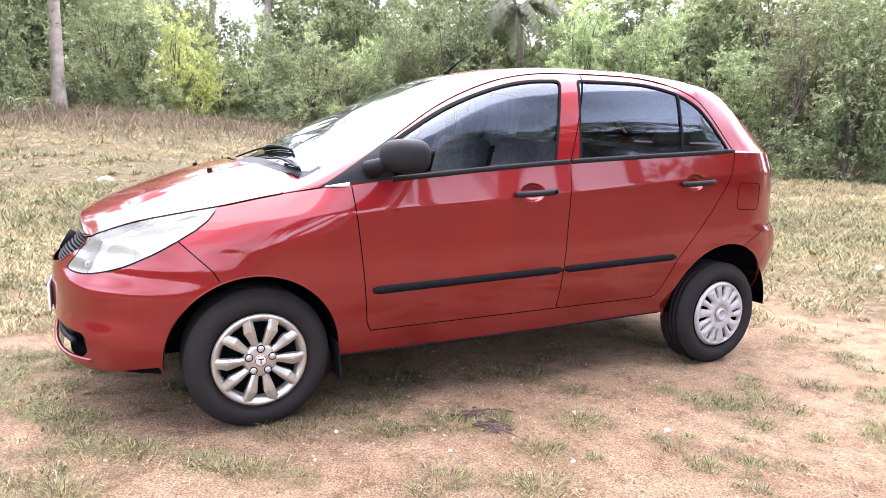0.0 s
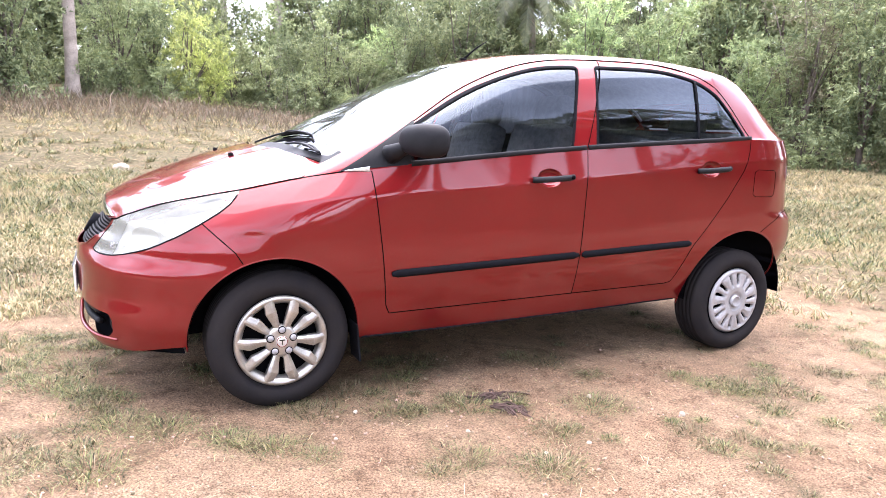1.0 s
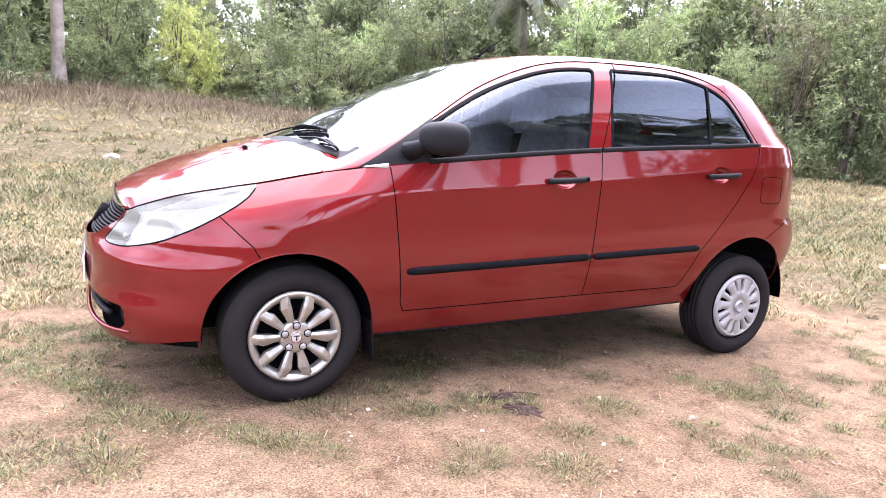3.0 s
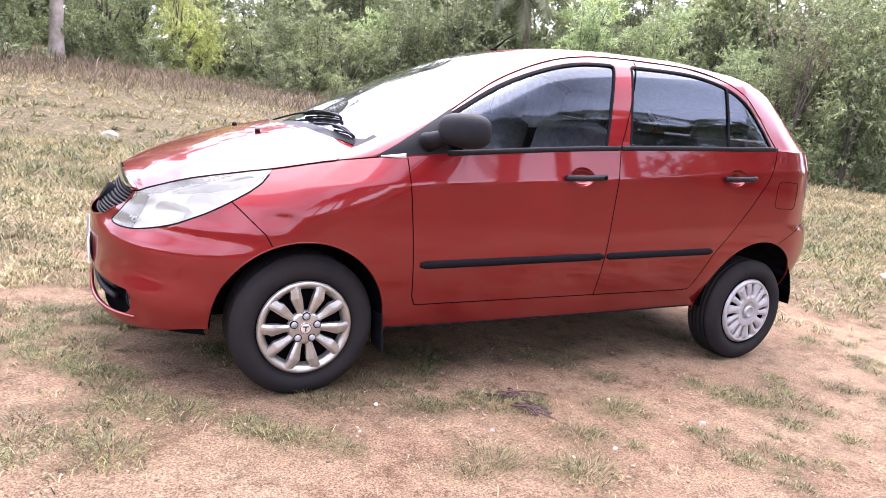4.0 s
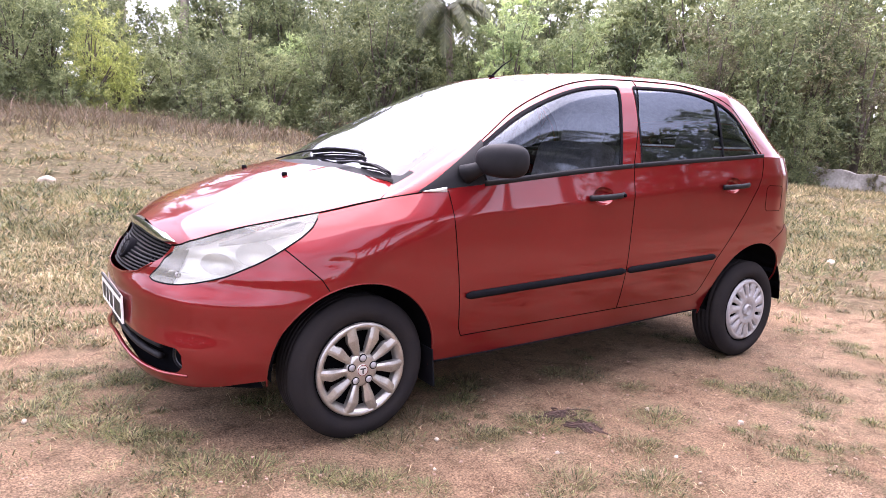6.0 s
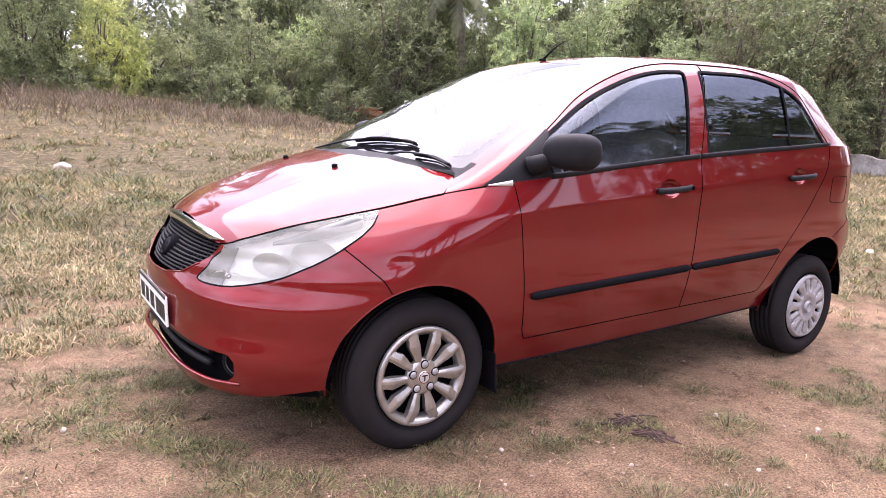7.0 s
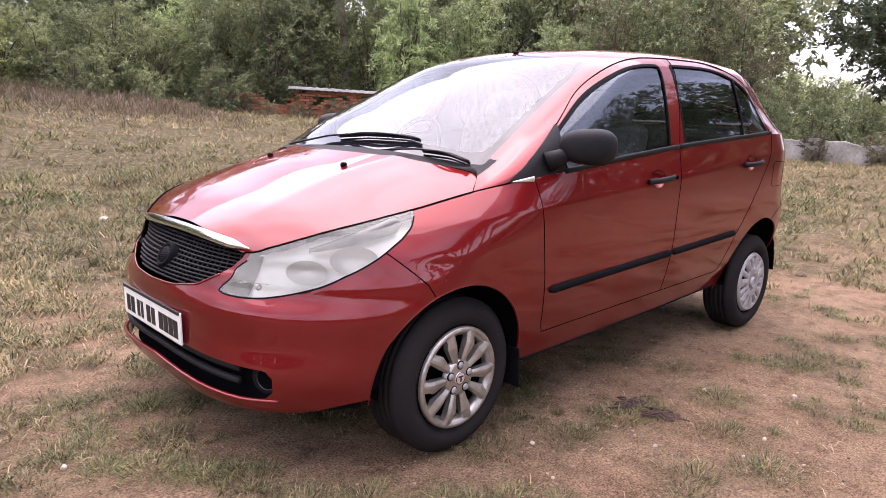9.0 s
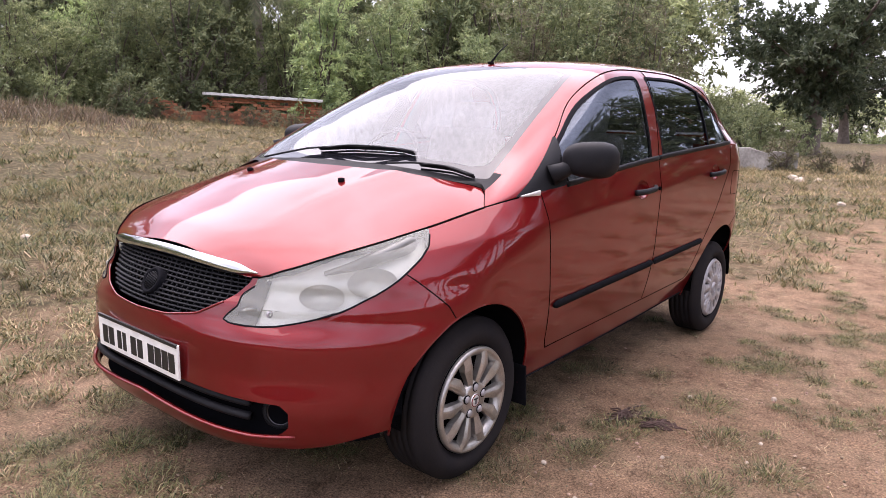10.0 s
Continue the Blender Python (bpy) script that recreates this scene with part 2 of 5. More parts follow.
class Skin:
    """A sheet of triangles that can be cut along outlines; every triangle carries a panel number."""

    def __init__(self, grid):
        r, c = grid.shape[:2]
        self.v = grid.reshape(-1, 3).copy()
        q = grid_faces(r, c)
        self.t = np.concatenate([q[:, [0, 1, 2]], q[:, [0, 2, 3]]])
        self.panel = np.zeros(len(self.t), int)
        self.fixed = np.zeros(len(self.v), bool)

    def cut(self, distance, panel, only=None):
        d = distance(self.v)
        t = self.t
        e = np.unique(np.sort(np.concatenate([t[:, [0, 1]], t[:, [1, 2]], t[:, [2, 0]]]), 1), axis=0)
        cr = e[d[e[:, 0]] * d[e[:, 1]] < 0]
        for a, b in cr[np.argsort(np.minimum(abs(d[cr[:, 0]]), abs(d[cr[:, 1]])))]:
            if d[a] * d[b] >= 0:
                continue
            k = d[a] / (d[a] - d[b])
            if (k > .5 and not self.fixed[b]) or self.fixed[a]:
                a, b, k = b, a, 1 - k
            if self.fixed[a]:
                continue
            self.v[a] += k * (self.v[b] - self.v[a])
            d[a], self.fixed[a] = 0, True
        hit = d[t].sum(1) < 0
        if only is not None:
            hit &= np.isin(self.panel, only)
        self.panel[hit] = panel

    def normals(self):
        a, b, c = (self.v[self.t[:, i]] for i in range(3))
        n = np.zeros_like(self.v)
        fn = np.cross(b - a, c - a)
        for i in range(3):
            np.add.at(n, self.t[:, i], fn)
        n[abs(self.v[:, 1]) < 1e-5, 1] = 0
        return n / np.maximum(np.linalg.norm(n, axis=1), 1e-12)[:, None]

    def take(self, panels, mirror=False, shift=0.0):
        """Vertices, faces and normals of some panels, moved out by shift."""
        t = self.t[np.isin(self.panel, panels)]
        used, inv = np.unique(t, return_inverse=True)
        n = self.normals()[used]
        v, t = self.v[used] + shift * n, inv.reshape(t.shape)
        if mirror:
            v, n, t = v * [1, -1, 1], n * [1, -1, 1], t[:, ::-1]
        return v, t, n


def merge(*sheets):
    v, n = np.concatenate([s[0] for s in sheets]), np.concatenate([s[2] for s in sheets])
    k = np.cumsum([0] + [len(s[0]) for s in sheets[:-1]])
    return v, np.concatenate([s[1] + i for s, i in zip(sheets, k)]), n


def panel_part(name, sheet, material, parent, label=""):
    v, t, n = sheet
    return link_mesh(name, v, t, material, parent, label, normals=n)


# ---- ground and growth ----
rng = np.random.default_rng(7)


def ripple(x, y, size, seed=0, octaves=4):
    """Smooth noise about -1 to 1 from crossed waves; size: metres of the largest waves."""
    r = np.random.default_rng(seed)
    out = 0
    for k in range(octaves):
        for _ in range(5):
            a, p = r.uniform(0, 2 * np.pi, 2)
            w = 2 * np.pi / (size * r.uniform(.7, 1.4)) * 2 ** k
            out = out + np.sin((x * np.cos(a) + y * np.sin(a)) * w + p + 1.3 * np.sin((x * np.sin(a) - y * np.cos(a)) * w * .7 + p * 2)) * .55 ** k
    return out / 4.2


def smooth(a, b, x):
    t = np.clip((x - a) / (b - a), 0, 1)
    return t * t * (3 - 2 * t)


def ground_z(x, y, fine=True):
    x, y = np.asarray(x, float), np.asarray(y, float)
    yy = np.clip(y, 0, 60)
    z = .125 * yy * yy / (yy + 8.5) * np.exp(-np.maximum(x, 0) / 17) + .030 * np.clip(x - 2, 0, 60)
    z = z * smooth(90, 40, np.hypot(x, y))
    far = smooth(1.6, 5, np.hypot(np.maximum(abs(x) - 1.6, 0), np.maximum(abs(y) - .5, 0)))
    z = z + ripple(x, y, 5, 3) * .05 * far
    if fine:
        z = z + ripple(x, y, .55, 5) * .006 + ripple(x, y, .16, 9, 3) * .0035
    return z


def cover(x, y):
    """How thick the dry grass stands, 0 to 1."""
    n = ripple(x, y, 1.3, 21)
    c = smooth(.4, 3.2, y + .7 * n)
    c = np.maximum(c, smooth(-1.8, -3.2, x + .4 * n) * smooth(-1.4, .5, y + .5 * n))
    c = np.maximum(c, smooth(1.9, 3.4, x + .5 * n) * smooth(-1.6, .0, y + .6 * n) * .75)
    return np.maximum(c, .8 * smooth(-3.2, -4.5, y))


SOIL = bpy.data.materials.new("dusty_red_soil")
SOIL.use_nodes = True
nt = SOIL.node_tree
bs = nt.nodes["Principled BSDF"]
bs.inputs["Roughness"].default_value = .95
bs.inputs["Specular IOR Level"].default_value = .15
geo = nt.nodes.new("ShaderNodeNewGeometry")


def noise_node(scale, detail=6, rough=.6):
    n = nt.nodes.new("ShaderNodeTexNoise")
    n.inputs["Scale"].default_value, n.inputs["Detail"].default_value, n.inputs["Roughness"].default_value = scale, detail, rough
    nt.links.new(geo.outputs["Position"], n.inputs["Vector"])
    return n


def ramp_node(src, stops):
    r = nt.nodes.new("ShaderNodeValToRGB")
    while len(r.color_ramp.elements) < len(stops):
        r.color_ramp.elements.new(.5)
    for e, (p, c) in zip(r.color_ramp.elements, stops):
        e.position, e.color = p, (*c, 1)
    nt.links.new(src, r.inputs["Fac"])
    return r.outputs["Color"]


def mix_node(fac, a, b, mode="MIX"):
    m = nt.nodes.new("ShaderNodeMix")
    m.data_type, m.blend_type = "RGBA", mode
    if isinstance(fac, float):
        m.inputs[0].default_value = fac
    else:
        nt.links.new(fac, m.inputs[0])
    nt.links.new(a, m.inputs[6])
    nt.links.new(b, m.inputs[7])
    return m.outputs[2]


tint = nt.nodes.new("ShaderNodeVertexColor")
tint.layer_name = "grassy"
soil = ramp_node(noise_node(1.7).outputs["Fac"], [(.28, (.194, .121, .077)), (.50, (.250, .167, .109)), (.74, (.288, .205, .138))])
grit = ramp_node(noise_node(130, 5, .7).outputs["Fac"], [(.34, (.34, .31, .29)), (.5, (1, 1, 1)), (.63, (1.75, 1.70, 1.60))])
soil = mix_node(1.0, soil, grit, "MULTIPLY")
blotch = ramp_node(noise_node(7.5, 9, .78).outputs["Fac"], [(.34, (.52, .49, .46)), (.50, (1, 1, 1)), (.68, (1.22, 1.21, 1.18))])
soil = mix_node(1.0, soil, blotch, "MULTIPLY")
straw = ramp_node(noise_node(14, 8, .75).outputs["Fac"], [(.34, (.024, .021, .010)), (.5, (.080, .068, .036)), (.66, (.195, .162, .096))])
mat_fine = ramp_node(noise_node(48, 6, .75).outputs["Fac"], [(.34, (.45, .43, .38)), (.5, (1, 1, 1)), (.66, (1.45, 1.40, 1.30))])
straw = mix_node(1.0, straw, mat_fine, "MULTIPLY")
patch = nt.nodes.new("ShaderNodeMath")
patch.operation = "MULTIPLY_ADD"
spots = noise_node(6, 6, .7)
nt.links.new(spots.outputs["Fac"], patch.inputs[0])
patch.inputs[1].default_value = 1.8
sep = nt.nodes.new("ShaderNodeSeparateColor")
nt.links.new(tint.outputs["Color"], sep.inputs[0])
lift = nt.nodes.new("ShaderNodeMath")
lift.operation = "SUBTRACT"
nt.links.new(sep.outputs[0], lift.inputs[0])
lift.inputs[1].default_value = .95
nt.links.new(lift.outputs[0], patch.inputs[2])
clampn = nt.nodes.new("ShaderNodeClamp")
nt.links.new(patch.outputs[0], clampn.inputs[0])
nt.links.new(mix_node(clampn.outputs[0], soil, straw), bs.inputs["Base Color"])
bp = nt.nodes.new("ShaderNodeBump")
bp.inputs["Strength"].default_value, bp.inputs["Distance"].default_value = 1.0, .018
nt.links.new(noise_node(110, 6, .75).outputs["Fac"], bp.inputs["Height"])
nt.links.new(bp.outputs[0], bs.inputs["Normal"])

u = np.linspace(-1, 1, 310)
gx, gy = np.meshgrid(-.8 + 900 * np.sinh(7.6 * u) / np.sinh(7.6), -.6 + 900 * np.sinh(7.6 * u) / np.sinh(7.6))
ground_v = np.stack([gx, gy, ground_z(gx, gy)], -1).reshape(-1, 3)
ground = link_mesh("ground", ground_v, grid_faces(310, 310), SOIL)
tagged(ground, "dusty reddish soil with patches of dry grass", "ground", kind="structure")
layer = ground.data.color_attributes.new("grassy", "FLOAT_COLOR", "POINT")
cv = np.clip(cover(ground_v[:, 0], ground_v[:, 1]), 0, 1)
layer.data.foreach_set("color", np.stack([cv, cv, cv, np.ones_like(cv)], -1).astype(np.float32).ravel())


def blades(x, y, tall, wide, lean, r, base=None, outward=None):
    """Bent blades of grass, five corners each."""
    n = len(x)
    z = ground_z(x, y) - .004 if base is None else base
    a, b = r.uniform(0, 2 * np.pi, n), r.uniform(0, 2 * np.pi, n)
    if outward is not None:
        b = outward + r.normal(0, .7, n)
    side = np.stack([np.cos(a), np.sin(a), 0 * a], -1) * (wide / 2)[:, None]
    way = np.stack([np.cos(b), np.sin(b), 0 * b], -1)
    root = np.stack([x, y, z], -1)
    mid = root + way * (tall * lean * .35)[:, None] + np.stack([0 * x, 0 * x, tall * .6 * np.cos(lean * .5)], -1)
    tip = root + way * (tall * lean)[:, None] + np.stack([0 * x, 0 * x, tall * np.maximum(.12, 1 - lean * lean * .5)], -1)
    v = np.stack([root - side, root + side, mid + side * .8, mid - side * .8, tip], 1).reshape(-1, 3)
    k = np.arange(n)[:, None] * 5
    return v, (k + np.array([[0, 1, 2, 3]])), (k + np.array([[3, 2, 4]]))


def stuff(name, v, quads, tris, material, label, category):
    me = bpy.data.meshes.new(name)
    nq, ntri = len(quads), len(tris)
    me.vertices.add(len(v))
    me.vertices.foreach_set("co", np.asarray(v, np.float32).ravel())
    loops = np.concatenate([np.asarray(quads).ravel(), np.asarray(tris).ravel()]) if ntri else np.asarray(quads).ravel()
    me.loops.add(len(loops))
    me.loops.foreach_set("vertex_index", loops.astype(np.int32))
    me.polygons.add(nq + ntri)
    start = np.concatenate([np.arange(nq) * 4, nq * 4 + np.arange(ntri) * 3])
    me.polygons.foreach_set("loop_start", start.astype(np.int32))
    me.update(calc_edges=True)
    me.validate()
    me.materials.append(material)
    return tagged(new(name, me), label, category, kind="stuff")


STRAW = leaf_mat("dry_grass", (.40, .345, .180), (.15, .132, .064), .3, .75)
GREEN = leaf_mat("green_grass", (.085, .110, .040), (.20, .190, .090), .3, .9)
TUFT = leaf_mat("withered_tuft", (.27, .225, .125), (.085, .075, .038), .3, .9)

# the dry field: scattered blades, and matted clumps of them
r = np.random.default_rng(11)
xs_, ys_, tall_ = [], [], []
for x0, x1, y0, y1, n in ((-9, 9, .6, 7, 60000), (-16, 22, 5, 22, 60000), (2, 22, -3, 8, 36000), (-7, -1.7, -2, 4, 36000), (-14, 14, -9, -2.5, 9000)):
    x, y = r.uniform(x0, x1, n), r.uniform(y0, y1, n)
    keep = r.uniform(0, 1, n) < cover(x, y) * np.clip(.25 + 2.0 * ripple(x, y, .42, 31, 3), .02, 1)
    xs_.append(x[keep]), ys_.append(y[keep]), tall_.append(r.uniform(.02, .06, keep.sum()))
for x0, x1, y0, y1, n in ((-8, 8, .4, 6.5, 9000), (-16, 21, 5.5, 20, 7000), (2, 18, -3, 7, 5000), (-6.5, -1.8, -1.8, 4, 4600)):
    x, y = r.uniform(x0, x1, n), r.uniform(y0, y1, n)
    keep = r.uniform(0, 1, n) < (.15 + .85 * cover(x, y)) * np.clip(.55 + 1.8 * ripple(x, y, .55, 35, 3), .05, 1)
    x, y = np.repeat(x[keep], 34), np.repeat(y[keep], 34)
    s = np.repeat(r.uniform(.02, .075, keep.sum()), 34) * (1 + .03 * np.hypot(x, y))
    xs_.append(x + r.normal(0, 1, len(x)) * s), ys_.append(y + r.normal(0, 1, len(x)) * s), tall_.append(r.uniform(.025, .085, len(x)))
x, y, tall = np.concatenate(xs_), np.concatenate(ys_), np.concatenate(tall_)
far = np.hypot(x + 2, y + 3)
tall = tall * np.clip(far / 6, .45, 1) * (1 + .06 * far) * (1 + .5 * np.clip(ripple(x, y, 2.2, 41), 0, 1))
v, q, t = blades(x, y, tall, .0018 + .0013 * far, r.uniform(.5, 1.6, len(x)), r)
v5 = v.reshape(-1, 5, 3)
close = far < 6.5
v = np.concatenate([v5[close].reshape(-1, 3), v5[~close][:, [0, 1, 4]].reshape(-1, 3)])
k, m = np.arange(close.sum())[:, None] * 5, close.sum() * 5 + np.arange((~close).sum())[:, None] * 3
q, t = k + np.array([[0, 1, 2, 3]]), np.concatenate([k + np.array([[3, 2, 4]]), m + np.array([[0, 1, 2]])])
stuff("dry_grass", v, q, t, STRAW, "short dry yellow-brown grass over the field", "grass")
fresh = (ripple(v5[:, 0, 0], v5[:, 0, 1], 1.1, 91) + r.normal(0, .45, len(v5)) > .25) & (far < 13)
v = v5[fresh] + np.array([.03, .02, 0])
k = np.arange(len(v))[:, None] * 5
stuff("green_grass", v.reshape(-1, 3), k + np.array([[0, 1, 2, 3]]), k + np.array([[3, 2, 4]]), GREEN, "greener blades among the dry grass", "grass")

# taller weeds along the foot of the hedge
n = 20000
x, y = r.uniform(-14, 20, n), 0 * np.zeros(n)
y = 15.8 + r.normal(0, 1.6, n) - .018 * (x - 2) ** 2 * (x > 2)
keep = (x < 5.5) | (x > 13.5)
x, y, n = x[keep], y[keep], keep.sum()
tall = r.uniform(.12, .30, n) + .35 * r.uniform(0, 1, n) ** 3 * (1 + ripple(x, y, 1.5, 71))
v, q, t = blades(x, y, tall, r.uniform(.010, .026, n), r.uniform(.4, 1.3, n), r)
WEED = leaf_mat("brown_weeds", (.19, .145, .095), (.085, .066, .042), .35)
stuff("tall_weeds", v, q, t, WEED, "tall dry weeds at the foot of the hedge", "weeds")

# low tufts on the bare track and round the wheels
TUFTS = [(-.50, -1.03), (.14, -.64), (.84, -1.25), (-1.83, -.75), (-1.12, -.89), (-1.67, -.86), (.03, -1.20), (-.30, -1.36), (-.73, -1.45), (-.48, -1.59), (-1.99, -.04),
         (-1.80, .61), (-1.72, 1.30), (-2.03, .89), (-.94, -.72), (-.46, -1.60), (.99, -1.34), (-.47, -.46), (-2.07, 1.02), (-2.28, .03), (-2.09, -.26), (-1.9, -1.1), (1.6, -1.5)]
tx, ty = np.array(TUFTS).T
spread = np.full(len(tx), .085)
more = 1500
mx, my = r.uniform(-4.5, 7, more), r.uniform(-2.8, 3.0, more)
mx[330:520], my[330:520] = r.uniform(.2, 3.4, 190), r.uniform(-2.3, -.9, 190)
mx[:330], my[:330] = r.uniform(-2.9, -.2, 330), r.uniform(-1.15, .7, 330)
ok = ripple(mx, my, .9, 55) > np.where(np.arange(more) < 330, .16, .10)
tx, ty, spread = np.concatenate([tx, mx[ok]]), np.concatenate([ty, my[ok]]), np.concatenate([spread, r.uniform(.018, .075, ok.sum()) * r.uniform(.6, 1, ok.sum())])
count = (50 + spread / .085 * 420).astype(int)
i = np.repeat(np.arange(len(tx)), count)
dx, dy = r.normal(0, 1, len(i)) * spread[i], r.normal(0, 1, len(i)) * spread[i] * .8
x, y = tx[i] + dx, ty[i] + dy
tall = r.uniform(.016, .055, len(i)) * (.55 + .45 * np.minimum(spread[i] / .06, 1.3)) * np.exp(-.25 * (dx * dx + dy * dy) / spread[i] ** 2)
v, q, t = blades(x, y, tall, r.uniform(.0016, .0036, len(i)), r.uniform(.5, 1.9, len(i)), r, outward=np.arctan2(dy, dx))
pick = r.uniform(0, 1, len(tx))[i] + r.normal(0, .3, len(i)) < .55
for name, m, sel, label in (("green_tufts", GREEN, pick, "low grey-green grass tufts on the track"), ("straw_tufts", TUFT, ~pick, "low withered grass tufts on the track")):
    k = np.flatnonzero(sel)
    vv = v.reshape(-1, 5, 3)[k].reshape(-1, 3)
    b = np.arange(len(k))[:, None] * 5
    stuff(name, vv, b + np.array([[0, 1, 2, 3]]), b + np.array([[3, 2, 4]]), m, label, "grass")

# the soil is tinted darker in a soft spot round each tuft
near = np.flatnonzero((abs(ground_v[:, 0] - 1) < 7) & (abs(ground_v[:, 1]) < 3.4))
root = np.zeros(len(near))
for k in range(len(tx)):
    root = np.maximum(root, .50 * np.exp(-((ground_v[near, 0] - tx[k]) ** 2 + (ground_v[near, 1] - ty[k]) ** 2) / (2 * (1.1 * spread[k] + .02) ** 2)))
cv[near] = np.maximum(cv[near], root)
layer.data.foreach_set("color", np.stack([cv, cv, cv, np.ones_like(cv)], -1).astype(np.float32).ravel())

# straw lying flat
n = 42000
x, y = r.uniform(-5, 6.5, n), r.uniform(-2.8, 3, n)
keep = r.uniform(0, 1, n) < np.clip(.35 + .8 * ripple(x, y, .6, 61), .03, 1)
x, y = x[keep], y[keep]
v, q, t = blades(x, y, r.uniform(.008, .045, len(x)), r.uniform(.0012, .003, len(x)), np.full(len(x), 1.6), r, ground_z(x, y) + .003)
stuff("straw_litter", v, q, t, STRAW, "scattered straw on the soil", "straw")

# pebbles
PEBBLE = mat("pale_pebbles", (.31, .225, .155), rough=.9, vary=.3, scale=30, island=.6)
ico = bmesh.new()
bmesh.ops.create_icosphere(ico, subdivisions=1, radius=1)
iv, it = np.array([p.co[:] for p in ico.verts]), np.array([[p.index for p in f.verts] for f in ico.faces])
ico.free()
n = 9000
x, y = r.uniform(-4.5, 6, n), r.uniform(-2.8, 1.6, n)
x[:6000], y[:6000] = r.uniform(-3, 2.2, 6000), r.uniform(-2.4, -.2, 6000)
size = np.minimum(.0014 / r.uniform(.03, 1, n) ** .62, .0085)
pv = iv[None] * r.uniform(.6, 1.25, (n, len(iv), 1)) * size[:, None, None] * r.uniform(.6, 1.2, (n, 1, 3)) * np.array([1, 1, .7])
pv = pv + np.stack([x, y, ground_z(x, y) + size * .25], -1)[:, None]
tris = (it[None] + (np.arange(n) * len(iv))[:, None, None]).reshape(-1, 3)
stuff("pebbles", pv.reshape(-1, 3), np.zeros((0, 4), int), tris, PEBBLE, "small pale pebbles scattered on the soil", "pebbles")


def leaf_cloud(centres, radii, each, length, width, droop, r, twigs=5):
    """Pointed leaves, three corners each, along twigs that fan out of every clump."""
    n = len(centres) * each
    c, s = np.repeat(centres, each, 0), np.repeat(radii, each)
    mid = centres.mean(0)
    out = centres - mid * [1, 1, .9]
    out = out / np.maximum(np.linalg.norm(out, axis=1), 1e-6)[:, None]
    fan = out[:, None] * .7 + r.normal(0, .75, (len(centres), twigs, 3)) + np.array([0, 0, .25])
    fan /= np.linalg.norm(fan, axis=2)[..., None]
    tw = fan[np.repeat(np.arange(len(centres)), each), r.integers(0, twigs, n)]
    along = r.uniform(.05, 1, n) ** .8
    p = c + tw * (along * s * 1.25)[:, None] + r.normal(0, .07, (n, 3)) * s[:, None] + np.stack([0 * s, 0 * s, -.35 * droop * s * along ** 2], -1)
    d = tw * .7 + r.normal(0, .65, (n, 3)) + np.array([0, 0, -droop * .6])
    d /= np.linalg.norm(d, axis=1)[:, None]
    w = np.cross(d, r.normal(0, 1, (n, 3)))
    w /= np.linalg.norm(w, axis=1)[:, None]
    ln, wd = length * r.uniform(.5, 1.3, n), width * r.uniform(.6, 1.3, n)
    v = np.stack([p - w * wd[:, None], p + w * wd[:, None], p + d * ln[:, None]], 1)
    return v.reshape(-1, 3), np.arange(n * 3).reshape(-1, 3)


PALM_BARK = mat("pale_palm_bark", (.36, .30, .26), rough=.95, vary=.4, scale=5, fine=40, bump=.5)
BARK = mat("grey_bark", (.12, .095, .078), rough=.95, vary=.45, scale=8, fine=50, bump=.5)
LEAF = {k: leaf_mat(f"leaves_{k}", c, c2) for k, c, c2 in (
    ("soft", (.36, .40, .20), (.115, .140, .068)), ("bright", (.50, .54, .19), (.25, .30, .10)), ("pale", (.42, .50, .24), (.16, .215, .10)),
    ("dark", (.080, .10, .055), (.035, .048, .025)), ("dry", (.24, .225, .13), (.075, .070, .040)), ("palm", (.115, .125, .060), (.06, .07, .032)),
    ("deep", (.29, .33, .165), (.085, .110, .055)))}


def shrub(seed, tall, wide, leaf, stems=9, clumps=120, each=52, length=.17, width=.022, droop=.5, low=.12, name="shrub", label="", group="hedge"):
    """Many thin stems fanning out of the ground, hung with small leaves."""
    r = np.random.default_rng(seed)
    ob = empty(name, Matrix(), label, "tree" if tall > 4.5 else "shrub", group)
    rods, tips = [], []
    for k in range(stems):
        a, out = r.uniform(0, 2 * np.pi), r.uniform(.1, 1) * wide
        h = tall * r.uniform(.6, 1.0) * (1 - .25 * (out / wide) ** 2)
        t = np.linspace(0, 1, 7)
        bend = t ** 1.6
        p = np.stack([np.cos(a) * out * bend * .8 + r.normal(0, .05, 7) * t, np.sin(a) * out * bend * .8 + r.normal(0, .05, 7) * t, h * t - .1], -1)
        rods.append(sweep(p, (.035 + .006 * tall) * (1.05 - t), (.035 + .006 * tall) * (1.05 - t), (.3, .9, .1), 5))
        for s in np.linspace(low, 1.05, clumps // stems):
            q = np.array([np.interp(min(s, 1), t, p[:, i]) for i in range(3)])
            tips.append(q + r.normal(0, 1, 3) * wide * np.array([.22, .22, .14]) * (1.15 - .55 * s))
    v, f = joined(rods)
    link_mesh("trunk", v, f, BARK, ob)
    tips = np.array(tips)
    tips[:, 2] = np.maximum(tips[:, 2], .1)
    v, q = leaf_cloud(tips, r.uniform(.18, .5, len(tips)) * wide / 1.8, each, length, width, droop, r)
    me_ob = stuff("crown", v, np.zeros((0, 4), int), q, LEAF[leaf], "", "")
    me_ob.parent = ob
    for key in ("category", "kind"):
        if key in me_ob:
            del me_ob[key]
    return ob


